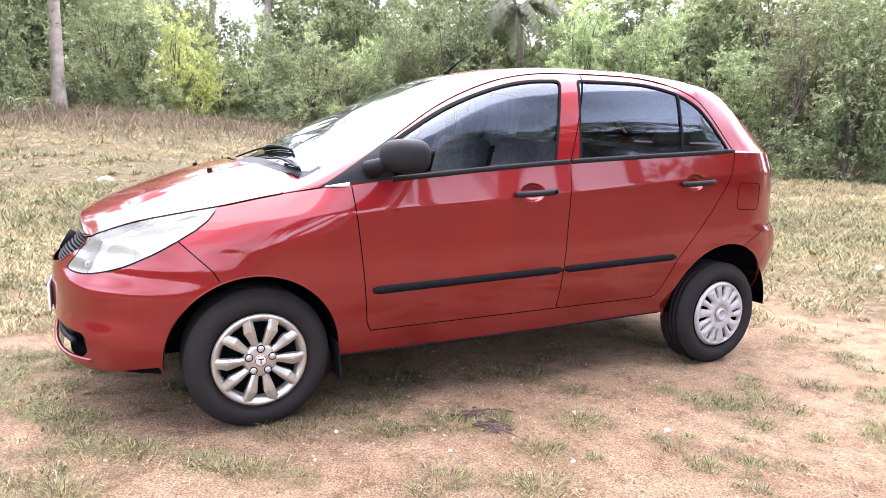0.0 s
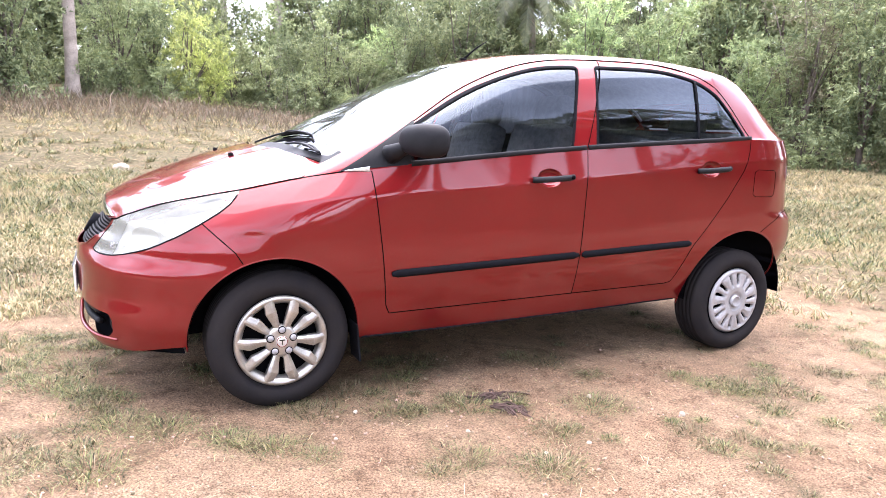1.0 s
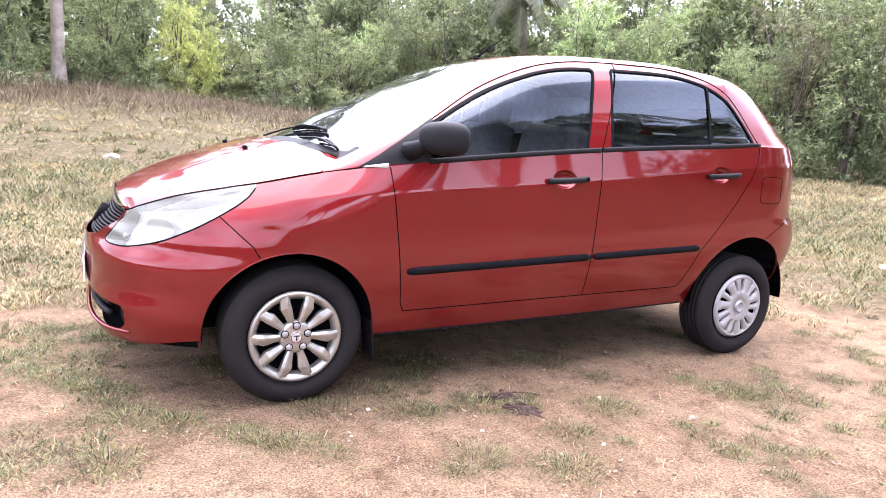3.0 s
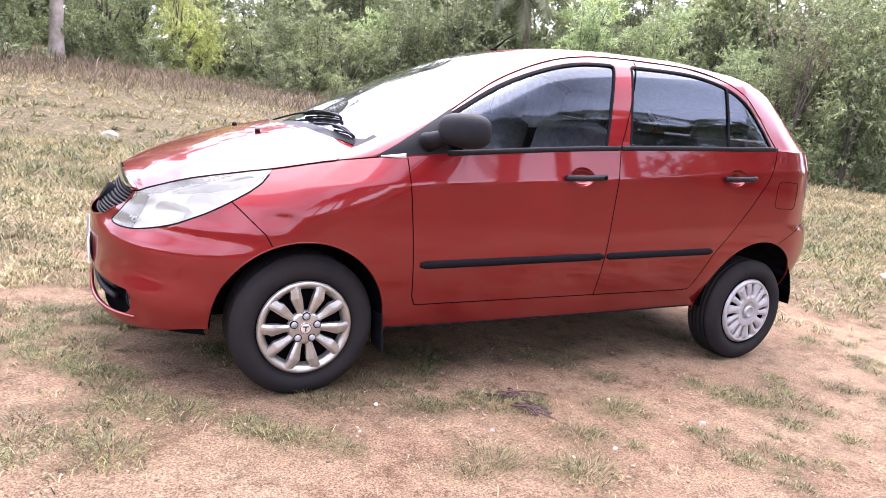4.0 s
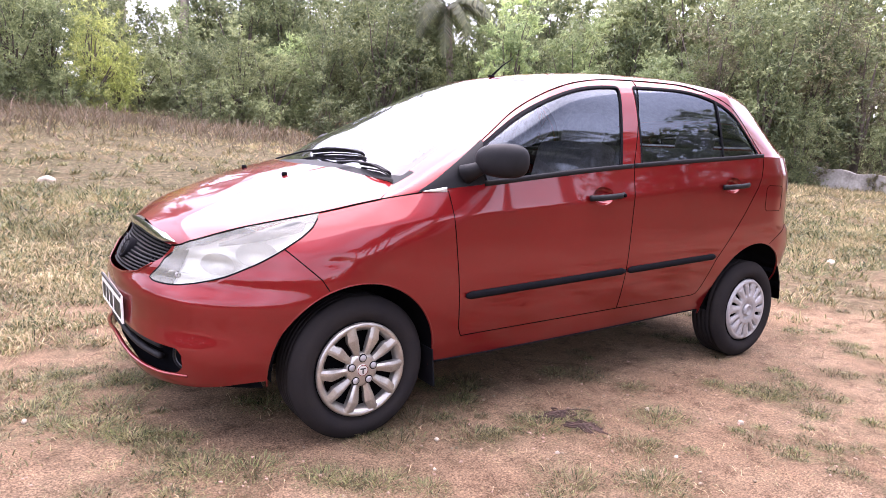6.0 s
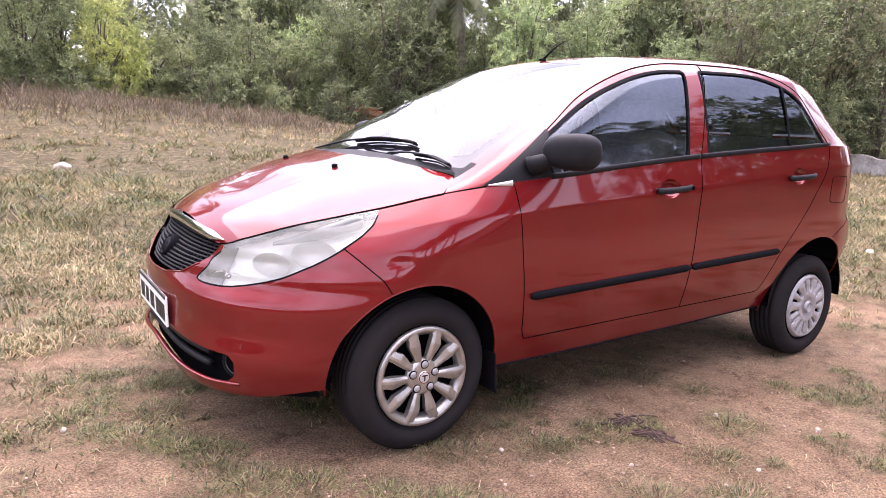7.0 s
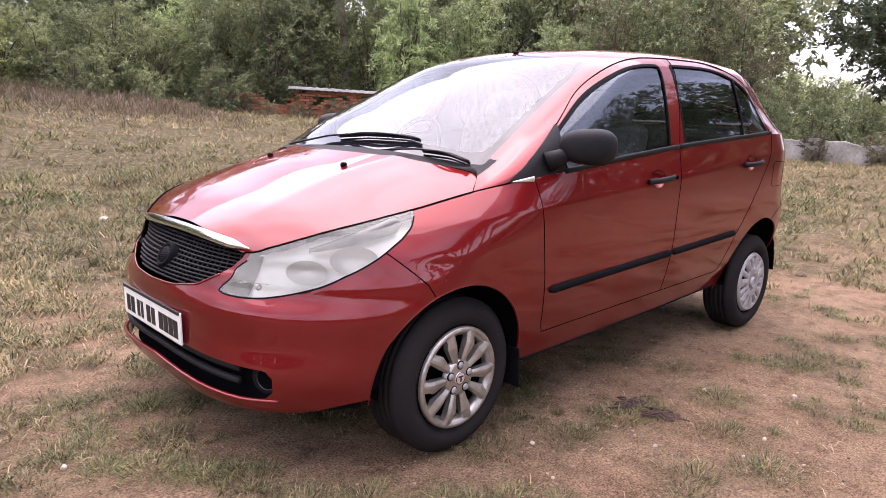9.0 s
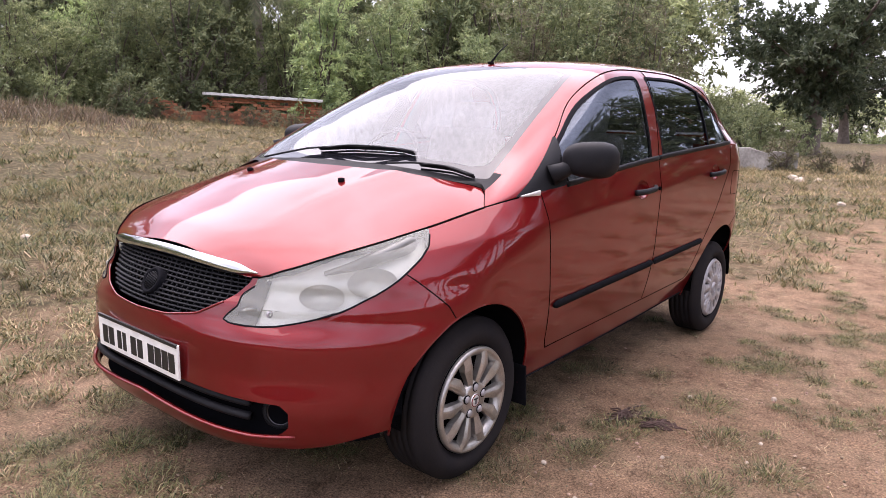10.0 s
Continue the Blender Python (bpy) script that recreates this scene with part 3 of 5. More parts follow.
def palm(seed, tall, name="coconut_palm", label="tall coconut palm with drooping fronds", fronds=18, reach=2.6):
    r = np.random.default_rng(seed)
    ob = empty(name, Matrix(), label, "palm tree", "coconut palms")
    t = np.linspace(0, 1, 26)
    lean = r.normal(0, .25, 2)
    p = np.stack([lean[0] * t * t, lean[1] * t * t, tall * t - .1], -1)
    rad = .17 - .06 * t + .008 * (np.arange(26) % 2) + .08 * np.exp(-t * 14)
    v, f = sweep(p, rad, rad, (1, 0, 0), 12)
    link_mesh("trunk", v, f, PALM_BARK, ob, "ringed grey trunk")
    for k in range(fronds):
        a = 2 * np.pi * k / fronds + r.normal(0, .15)
        up = r.uniform(-.5, 1.1)
        s = np.linspace(0, 1, 30)
        rr = reach * r.uniform(.8, 1.15)
        rib = np.stack([np.cos(a) * rr * s * (1 - .15 * s), np.sin(a) * rr * s * (1 - .15 * s), rr * (up * s * .7 - (.75 + .3 * up) * s ** 2.2)], -1) + p[-1]
        wv = np.array([-np.sin(a), np.cos(a), 0])
        leaves_v = []
        for side in (-1, 1):
            ln = .62 * np.sin(np.pi * np.clip(s * .92 + .06, 0, 1)) ** .6 * rr / 2.6
            for j in range(2, 30):
                for e in (0, .5):
                    b = rib[j] + (rib[j] - rib[j - 1]) * e
                    dr = wv * side * .75 + (rib[j] - rib[j - 1]) * 4 + np.array([0, 0, -.55 + r.normal(0, .12)])
                    dr /= np.linalg.norm(dr)
                    wd = (rib[j] - rib[j - 1]) / np.linalg.norm(rib[j] - rib[j - 1]) * .022
                    leaves_v.append([b - wd, b + wd, b + dr * ln[j] * .6 + wd, b + dr * ln[j], b + dr * ln[j] * .6 - wd])
        lv = np.array(leaves_v).reshape(-1, 3)
        lf = [[5 * i + c for c in (0, 1, 2, 3, 4)] for i in range(len(leaves_v))]
        rv, rf = sweep(rib, .03 * (1.05 - s), .02 * (1.05 - s), (0, 0, 1), 5)
        vv, ff = joined([(rv, rf), (lv, lf)])
        link_mesh("frond", vv, ff, LEAF["palm"], ob, smooth=False)
    return ob


def place(ob, x, y, turn, size=1.0, tall=1.0):
    m = pose(x, y, float(ground_z(x, y, False)) - .05, 0, 0, turn) @ Matrix.Diagonal((size, size, size * tall, 1))
    return m


FEATHER = "feathery grey-green shrub in the hedge at the edge of the field"
kinds = [shrub(1, 4.2, 1.9, "soft", clumps=140, each=80, length=.125, width=.022, label=FEATHER), shrub(2, 4.8, 2.0, "soft", stems=11, clumps=150, each=80, length=.125, width=.022, label=FEATHER),
         shrub(3, 4.0, 1.25, "pale", stems=11, clumps=150, each=84, length=.13, width=.021, droop=.2, label="leafy light green shrub in the hedge"),
         shrub(4, 3.4, 1.6, "bright", stems=12, clumps=130, each=80, length=.15, width=.017, droop=.1, label="bright yellow-green feathery bush before the hedge"),
         shrub(5, 6.6, 2.0, "dry", stems=7, clumps=120, each=60, length=.11, width=.018, label="tall dry brownish tangle of branches and vines", low=.12),
         shrub(6, 6.2, 2.1, "deep", stems=6, clumps=180, each=76, length=.12, width=.026, label="tall dark green tree in the hedge", low=.16),
         shrub(7, 2.0, 1.5, "deep", stems=9, clumps=90, each=46, length=.15, width=.026, label="low green bush at the foot of the hedge", low=.05),
         shrub(21, 4.6, 2.1, "soft", stems=6, clumps=96, each=22, length=.34, width=.07, label="far feathery green tree at the edge of the open land", group="far trees"),
         shrub(22, 7.4, 2.7, "soft", stems=6, clumps=140, each=56, length=.20, width=.048, low=.06, label="tall leafy green tree behind the shrubs", group="far trees"),
         shrub(10, 4.4, 2.0, "deep", stems=10, clumps=160, each=80, length=.125, width=.024, droop=.3, label="dense dark green shrub in the hedge", low=.06)]
# kind, bearing from the car's front in degrees, metres away, size
HEDGE = [(9, -9.5, 20.5, 1.0), (9, -6.6, 20.5, 1.0), (9, .6, 22.5, .80), (9, 3.0, 23.2, .72), (3, 5.4, 22.3, .84), (3, 7.0, 22.8, .55), (0, 8.8, 23.5, .72), (0, 11.6, 23.6, .78), (9, 13.8, 23.4, .66),
         (1, 16.2, 24.3, .76), (0, 18.6, 24.0, .86), (2, 20.4, 25.0, .95), (9, 22.6, 24.3, .85), (1, 24.4, 25.4, 1.05), (9, 27.2, 24.0, 1.20), (9, 29.8, 24.4, 1.12), (2, 37.4, 22.8, 1.28), (9, 35.0, 25, .95),
         (9, 40.6, 25.0, .95), (2, 43.4, 22.8, 1.15), (2, 41.6, 23.8, .8), (9, 47.6, 26.0, 1.30), (2, 50.2, 20.0, .88), (9, 52.2, 20.8, .7), (4, 53.4, 20.4, .86), (5, 55.2, 20.8, .92), (5, 57.6, 19.6, .95),
         (4, 59.8, 20.2, .85), (5, 61.6, 20.2, .98), (9, 60.4, 19.0, .50), (4, 64.0, 21.0, .86), (4, 66.0, 22.0, .55), (9, 66.0, 20.5, .42), (5, 67.2, 26.0, .42)]
r = np.random.default_rng(77)
for az in np.arange(-26, -9, 3.0):
    HEDGE.append((r.choice([0, 1, 9]), az, 23 + r.normal(0, .8), r.uniform(.9, 1.1)))
for az in np.arange(-24, 66, 2.7):
    thin = 2 < az < 15
    HEDGE.append((9 if thin else r.choice([8, 8, 5]), az + r.normal(0, .8), 28.5 + r.normal(0, 1.2), r.uniform(.95, 1.1) if thin else r.uniform(1.0, 1.3)))
for az in [t for t in np.arange(-22, 60, 4.1) if not 24 < t < 46]:
    HEDGE.append((6, az + r.normal(0, 1.5), (22.0 if az < 47 else 19.6) + r.normal(0, .5), r.uniform(.45, .85)))
HEDGE += [(8, t, 33.5, 1.3) for t in np.arange(16, 63, 3.6)] + [(8, t, 35, 1.0) for t in (-9, -5, 1, 6.5, 12)] + [(8, 67.8, 31, .46), (8, 71, 33, .40), (8, 74, 36, .40), (6, 69.5, 23, .8), (6, 72, 25, .8), (6, 75.5, 27, .7), (9, 70.5, 29, .5), (9, 73.5, 32, .5)]
for k, az, d, size in HEDGE:
    px, py = -1.9 + d * math.sin(radians(az)), -3.0 + d * math.cos(radians(az))
    copy_thing(kinds[int(k)], place(None, px, py, r.uniform(0, 360), size, r.uniform(.9, 1.15)))
for az in list(np.arange(70, 100, 1.5)) + list(range(104, 130, 6)) + list(range(-70, -28, 7)):
    d = r.uniform(55, 72)
    copy_thing(kinds[7], place(None, -2 + d * math.sin(radians(az)), -3 + d * math.cos(radians(az)), r.uniform(0, 360), r.uniform(.9, 1.4), .8))
# trees behind the viewer, mirrored in the windows; the unseen low ring is added to even out the bumper's reflection
for az in list(np.arange(102, 126, 4.5)) + list(np.arange(127, 334, 2.4)):
    near = az < 126
    d = r.uniform(21, 26) if near else r.uniform(27, 33)
    copy_thing(kinds[8 if near else 7], place(None, -1 + d * math.sin(radians(az)), -2 + d * math.cos(radians(az)), r.uniform(0, 360), r.uniform(.8, 1.0) if near else r.uniform(1.2, 1.5), .80))
# first two: unseen, added to keep bright sky out of the rear pane's reflection
for az, d, size in ((93, 16, 1.1), (98.5, 15, 1.15), (104, 14, 1.2), (109, 12.5, 1.2), (114, 13, 1.15), (119, 12, 1.0), (124.5, 13.5, 1.0)):
    copy_thing(kinds[5], place(None, -1 + d * math.sin(radians(az)), -2 + d * math.cos(radians(az)), 40 * d, size, 1.15))
palms = [palm(1, 7.0), palm(2, 8.5, fronds=16), palm(3, 5.2, fronds=15)]
for k, az, d, s in ((0, -2.5, 21.5, 1.0), (2, 33.2, 25.5, .95), (2, 12, 31, 1.3), (1, -12, 33, 1.0), (1, 8, 34, 1.0), (0, 19, 34, 1.25), (1, 29, 35, 1.05),
                    (0, 165, 14, 1.35), (1, 176, 15, 1.2), (0, 152, 12.5, 1.3), (0, 145, 11.5, 1.25), (2, 138, 12, 1.75), (0, 131, 12.5, 1.3), (0, 124, 13, 1.2), (1, 115, 14, .95), (2, 157, 11.5, 1.6), (0, 106, 17, 1.05)):
    copy_thing(palms[k], place(None, -1.9 + d * math.sin(radians(az)), -3.0 + d * math.cos(radians(az)), r.uniform(0, 360), s))
for ob in kinds + palms:
    for o in list(ob.children_recursive) + [ob]:
        bpy.data.objects.remove(o)

# the broad dark tree by the low wall
big = shrub(9, 7.0, 3.1, "dark", stems=3, clumps=9, each=8, name="broad_tree", label="broad dark-leaved tree on a short bare trunk", group="")
for o in list(big.children_recursive):
    bpy.data.objects.remove(o)
r = np.random.default_rng(19)
rods = []
t = np.linspace(0, 1, 10)
rods.append(sweep(np.stack([.25 * t, 0 * t, 2.4 * t - .1], -1), .24 - .07 * t + .12 * np.exp(-t * 9), .24 - .07 * t + .12 * np.exp(-t * 9), (1, 0, 0), 12))
tips = []
for k in range(13):
    a, o = r.uniform(0, 2 * np.pi), r.uniform(.6, 3.0)
    h = r.uniform(3.2, 6.2) - .25 * o
    p = np.stack([.25 + np.cos(a) * o * t ** 1.2, np.sin(a) * o * t ** 1.2, 1.7 + (h - 1.7) * t], -1)
    rods.append(sweep(p, .10 * (1.06 - t), .10 * (1.06 - t), (1, .2, 0), 6))
    for s in np.linspace(.35, 1.05, 8):
        tips.append(np.array([np.interp(min(s, 1), t, p[:, i]) for i in range(3)]) + r.normal(0, .38, 3))
v, f = joined(rods)
link_mesh("trunk", v, f, BARK, big, "dark trunk with limbs")
v, q = leaf_cloud(np.array(tips), r.uniform(.45, .8, len(tips)), 190, .17, .045, .2, r)
crown = stuff("crown", v, np.zeros((0, 4), int), q, LEAF["dark"], "", "")
crown.parent = big
for key in ("category", "kind"):
    if key in crown:
        del crown[key]
big.matrix_world = place(None, 26.9, 3.75, 0, 1.36)
copy_thing(big, place(None, 44, 5.3, 130, .9))

# ---- the red hatchback ----
def curve(pts):
    """A smooth curve through a few (x, value) knots, without overshoot."""
    xs, ys = [np.array(c, float) for c in zip(*pts)]
    h, d = np.diff(xs), np.diff(ys) / np.diff(xs)
    m = np.zeros(len(xs))
    same = d[:-1] * d[1:] > 0
    m[1:-1][same] = 2 * d[:-1][same] * d[1:][same] / (d[:-1][same] + d[1:][same])
    m[0], m[-1] = d[0], d[-1]

    def value(x):
        x = np.clip(np.asarray(x, float), xs[0], xs[-1])
        i = np.clip(np.searchsorted(xs, x) - 1, 0, len(xs) - 2)
        t = (x - xs[i]) / h[i]
        return ((1 + 2 * t) * (1 - t) ** 2 * ys[i] + t * (1 - t) ** 2 * h[i] * m[i]
                + t * t * (3 - 2 * t) * ys[i + 1] + t * t * (t - 1) * h[i] * m[i + 1])
    return value


# outlines of the hatchback: nose and tail by height, edges by length
NOSE = curve([(.20, -1.91), (.25, -1.945), (.33, -1.960), (.43, -1.968), (.53, -1.971), (.565, -1.968), (.60, -1.956), (.635, -1.935), (.67, -1.898), (.73, -1.860), (.78, -1.84), (1.2, -1.80)])
TAIL = curve([(.25, 1.70), (.32, 1.765), (.40, 1.835), (.48, 1.885), (.60, 1.90), (.73, 1.865), (.78, 1.815), (1.0, 1.79), (1.16, 1.75), (1.40, 1.62)])
SQUARE = curve([(.25, 3.6), (.34, 3.3), (.45, 2.62), (.54, 2.48), (.60, 2.10), (.66, 2.5), (.74, 3.2), (1.2, 3.2)])
TOP = curve([(-2.0, .748), (-1.87, .742), (-1.825, .719), (-1.779, .744), (-1.645, .803), (-1.486, .842), (-1.374, .865), (-1.145, .919), (-.88, .960), (-.71, .982), (.07, 1.066), (.9, 1.132), (1.24, 1.155), (2, 1.16)])
BOTTOM = curve([(-2.0, .225), (-1.8, .235), (-1.58, .27), (-.93, .262), (.0, .280), (.8, .305), (1.55, .32), (1.85, .30)])
CREASE = curve([(-1.9, .78), (-1.16, .834), (-.87, .858), (.15, .940), (1.22, 1.045), (1.8, 1.08)])
SHOULDER = curve([(-1.9, .0), (-1.7, .06), (-1.374, .115), (-1.145, .085), (-.88, .02), (-.6, 0), (2, 0)])


def wall_y(x, z):
    """Half-width of the lower body at length x and height z."""
    n, t = NOSE(z), TAIL(z)
    u = np.clip((x - n) / .70, 0, 1)
    v = np.clip((t - x) / .50, 0, 1)
    r = (1 - (1 - u) ** 2) ** (1 / SQUARE(z)) * (1 - (1 - v) ** 2) ** (1 / 3.8)
    c, top = CREASE(x), TOP(x)
    y = .852 + .006 * np.exp(-((x + 1.24) / .35) ** 2) + .006 * np.exp(-((x - 1.23) / .35) ** 2)
    y = y - .22 * np.maximum(z - c, 0) - .05 * (np.maximum(c - .25 - z, 0) / .35) ** 2 - .02 * np.maximum(c - z, 0) * (np.maximum(c - z, 0) < 9)
    y = y - SHOULDER(x) * np.maximum(1 - (top - z) / .20, 0) ** 2
    y = y - .007 * np.exp(-((x + 1.36) / .05) ** 2 - ((z - .70) / .022) ** 2)
    return y * r


ROOF = curve([(-1.25, .975), (-1.06, 1.035), (-.80, 1.185), (-.45, 1.365), (-.12, 1.497), (.05, 1.530), (.35, 1.556), (.7, 1.566), (1.0, 1.548), (1.25, 1.525), (1.42, 1.430), (1.54, 1.365), (1.64, 1.27), (1.70, 1.165)])
ROUND = curve([(-1.25, 1.1), (-1.08, 1.8), (-.85, 4), (-.5, 7), (-.1, 14), (1.1, 16), (1.6, 5)])


LEAN_IN, CURL_IN = .28, .35


def rear_taper(x, d):
    """The cabin draws in towards the tail, more so higher up."""
    return 1 - .40 * np.clip((x - 1.0) / .70, 0, 1) ** 1.1 * np.clip(d / .36, 0, 1) ** .75


def cabin_y(x, z):
    """Half-width of windows, pillars and roof at length x and height z."""
    b, c = TOP(x), ROOF(x)
    d = np.maximum(z - b, 0)
    v = np.clip(d / np.maximum(c - b, 1e-3), 0, 1)
    return (wall_y(x, b) - LEAN_IN * d - CURL_IN * d * d) * rear_taper(x, d) * (1 - v ** ROUND(x)) ** (1 / 2.2)


HOOD = curve([(-1.87, .762), (-1.75, .830), (-1.60, .893), (-1.352, .982), (-1.05, 1.046), (-.9, 1.06)])


def hood_z(x, y):
    """Height of the bonnet; the edge follows the headlight line."""
    e = wall_y(x, TOP(x))
    return TOP(x) + (HOOD(x) - TOP(x)) * np.maximum(1 - np.minimum(np.abs(y) / np.maximum(e, 1e-3), 1) ** 2.4, 0)


def side_point(x, z, out=0.0, sign=-1):
    """A point of the car's side, on the lower body or on the windows' surface."""
    x, z = np.asarray(x, float), np.asarray(z, float)
    y = np.where(z <= TOP(x), wall_y(x, z), cabin_y(x, z))
    return np.stack([x, sign * (y + out), z], -1)


def dense(poly, n=60):
    p = np.asarray(poly, float)
    s = np.concatenate([[0], np.cumsum(np.linalg.norm(np.diff(p, axis=0), axis=1))])
    k = np.linspace(0, s[-1], n)
    return np.stack([np.interp(k, s, p[:, i]) for i in range(p.shape[1])], -1)


def nose_point(y, z, back=0.0):
    y = np.asarray(y, float)
    w = wall_y(-1.26 + 0 * y, z + 0 * y) - .007
    x = NOSE(z) + .70 * (1 - (1 - (np.abs(y) / w) ** SQUARE(z)) ** .5)
    return np.stack(np.broadcast_arrays(x + back, y, z), -1)


car = empty("hatchback_car", Matrix(), "red five-door hatchback car parked on dirt and dry grass", "car")

# outlines on the side, as length and height
HEADLAMP = soften([(-1.372, .885), (-1.372, .862), (-1.430, .800), (-1.545, .727), (-1.635, .671), (-1.725, .625), (-1.808, .594), (-1.857, .586), (-1.899, .589), (-1.882, .618), (-1.852, .662), (-1.818, .706), (-1.800, .80)], 1)
DOOR_FRONT = [(-.888, 1.3), (-.884, .955), (-.872, .858), (-.835, .62), (-.806, .385), (-.790, .364), (.145, .390), (.150, .60), (.152, .94), (.158, 1.07), (.158, 1.3)]
DOOR_REAR = [(.158, 1.3), (.158, 1.07), (.152, .94), (.150, .60), (.145, .390), (.735, .404), (.782, .425), (.862, .60), (1.050, .848), (1.160, 1.040), (1.190, 1.155), (1.19, 1.3)]
ROOF_SEAM = smooth_line([(-.888, 1.022), (-.656, 1.171), (-.425, 1.315), (-.180, 1.425), (.050, 1.477), (.255, 1.493), (.57, 1.503), (.72, 1.499), (.89, 1.463), (.99, 1.418), (1.075, 1.345), (1.14, 1.252), (1.19, 1.155)])
FRAME_TOP = [(-.95, .9), *ROOF_SEAM.tolist(), (1.19, .9)]
PANE_FRONT = smooth_line([(-.690, 1.130), (-.503, 1.243), (-.340, 1.326), (-.150, 1.397), (.020, 1.434), (.165, 1.444)]).tolist() + [(.170, 1.439), (.120, 1.27), (.072, 1.085), (-.30, 1.046), (-.70, .998), (-.72, 1.06)]
PANE_REAR = smooth_line([(.292, 1.453), (.58, 1.465), (.72, 1.459), (.872, 1.430), (.960, 1.389), (1.036, 1.328), (1.095, 1.255), (1.130, 1.20), (1.143, 1.170)]).tolist() + [(1.138, 1.165), (.85, 1.146), (.222, 1.099), (.245, 1.25), (.285, 1.449)]
CORNER = [(-1.005, .949), (-.928, .997), (-.830, 1.062), (-.668, 1.168), (-.705, 1.10), (-.735, 1.06), (-.705, .985), (-.86, .968)]


def in_xz(outline, offset=0.0, low=-9.0):
    return lambda v: np.where(v[:, 0] > low, outline_distance(v[:, [0, 2]], outline) - offset, 1.0)


def wheel_cut(x, z, r):
    return lambda v: np.where(v[:, 2] < z, np.maximum(abs(v[:, 0] - x) - r, -1), np.hypot(v[:, 0] - x, v[:, 2] - z) - r)


GRILLE = soften([(-.425, .80), (-.425, .722), (-.358, .648), (-.272, .601), (-.157, .582), (0, .577), (.157, .582), (.272, .601), (.358, .648), (.425, .722), (.425, .80)], 1)
INTAKE = soften([(-.590, .372), (-.50, .376), (-.38, .385), (-.18, .398), (0, .408), (.18, .398), (.38, .385), (.50, .376), (.590, .372), (.592, .285), (.50, .276), (.38, .281), (.18, .292), (0, .302), (-.18, .292), (-.38, .281), (-.50, .276), (-.592, .285)], 1)


def in_yz(outline):
    return lambda v: np.where(v[:, 0] < -1.70, outline_distance(v[:, [1, 2]], outline), 1.0)


# lower body, left half: from the middle of the nose round to the middle of the tail
cols = np.concatenate([np.linspace(0, 1, 70, endpoint=False) ** 2.6 * .17, np.linspace(.17, .88, 190, endpoint=False), 1 - .12 * np.linspace(1, 0, 50) ** 2.2])
rows = np.linspace(0, 1, 74)
g, h = np.meshgrid(cols, rows)
xa = -1.96 + g * 3.78
for _ in range(4):
    za = BOTTOM(xa) + (TOP(xa) - BOTTOM(xa)) * h
    xa = NOSE(za) + (TAIL(za) - NOSE(za)) * g
lower = Skin(np.stack([xa, -wall_y(xa, za), za], -1))
CUT_OUT, LAMP, F_DOOR, R_DOOR, BUMPER, R_BUMPER = 9, 1, 2, 3, 4, 5
lower.cut(wheel_cut(-1.250, .290, .330), CUT_OUT)
lower.cut(wheel_cut(1.228, .322, .353), CUT_OUT)
lower.cut(in_yz(GRILLE), CUT_OUT)
lower.cut(in_yz(INTAKE), CUT_OUT)
lower.cut(in_xz(HEADLAMP), LAMP, [0])
lower.cut(in_xz(DOOR_FRONT), F_DOOR, [0])
lower.cut(in_xz(DOOR_REAR), R_DOOR, [0])
BOWL = 22
for hx, hz in ((-.040, .938), (.925, .994)):
    a = np.linspace(0, 2 * np.pi, 48, endpoint=False)
    lower.cut(in_xz(np.stack([hx - .012 + .066 * np.cos(a), hz + .002 + .041 * np.sin(a)], -1)), BOWL, [F_DOOR, R_DOOR])
lower.cut(in_xz([(-2.2, .1), (-2.2, .80), (-1.80, .80), (-1.52, .742), (-1.41, .640), (-1.35, .59), (-1.35, .1)]), BUMPER, [0])
lower.cut(in_xz([(1.9, .1), (1.9, .775), (1.50, .770), (1.33, .66), (1.33, .1)]), R_BUMPER, [0])
VALANCE = 6
lower.cut(in_xz([(1.9, .1), (1.95, .46), (1.50, .44), (1.35, .40), (1.35, .1)]), VALANCE, [R_BUMPER])

# bonnet
s, f = np.meshgrid(np.linspace(0, 1, 90) ** 2.4, np.linspace(-1, 1, 151))
def bonnet_end(y):
    """Rear edge of the bonnet, swept back towards the sides."""
    return np.interp(np.abs(y), [0, .1, .2, .3, .4, .5, .57, .64, .67, .70, .752], [-1.222, -1.218, -1.205, -1.184, -1.155, -1.115, -1.085, -1.053, -1.052, -1.075, -1.147])


xb = NOSE(.757) + (bonnet_end(.75 * f) - NOSE(.757)) * s
yb = f * wall_y(xb, TOP(xb))
zb = TOP(xb) + (HOOD(xb) - TOP(xb)) * (1 - abs(f) ** 2.4)
zb = zb + .006 * np.exp(-((abs(yb) - .36 - .12 * (xb + 1.2)) / .05) ** 2) * s + .004 * s ** 6
bonnet_skin = Skin(np.stack([xb, yb, zb], -1))

# cabin, left half: from the waistline to the middle of the roof
xs = np.concatenate([np.linspace(-1.215, -.9, 45, endpoint=False), np.linspace(-.9, 1.45, 190, endpoint=False), np.linspace(1.45, 1.705, 30)])
up = np.concatenate([np.linspace(0, .80, 46, endpoint=False), np.full(34, -1.0)])
xg = np.broadcast_to(xs, (len(up), len(xs)))
cb, cc, cn = TOP(xg), ROOF(xg), ROUND(xg)
f80 = (1 - .80 ** cn) ** (1 / 2.2)
fr = f80 * np.concatenate([np.ones(46), np.linspace(1, 0, 34)])[:, None]
vg = np.where(up[:, None] >= 0, up[:, None], (1 - np.minimum(fr, 1) ** 2.2) ** (1 / cn))
zg = cb + (cc - cb) * vg
dg = zg - cb
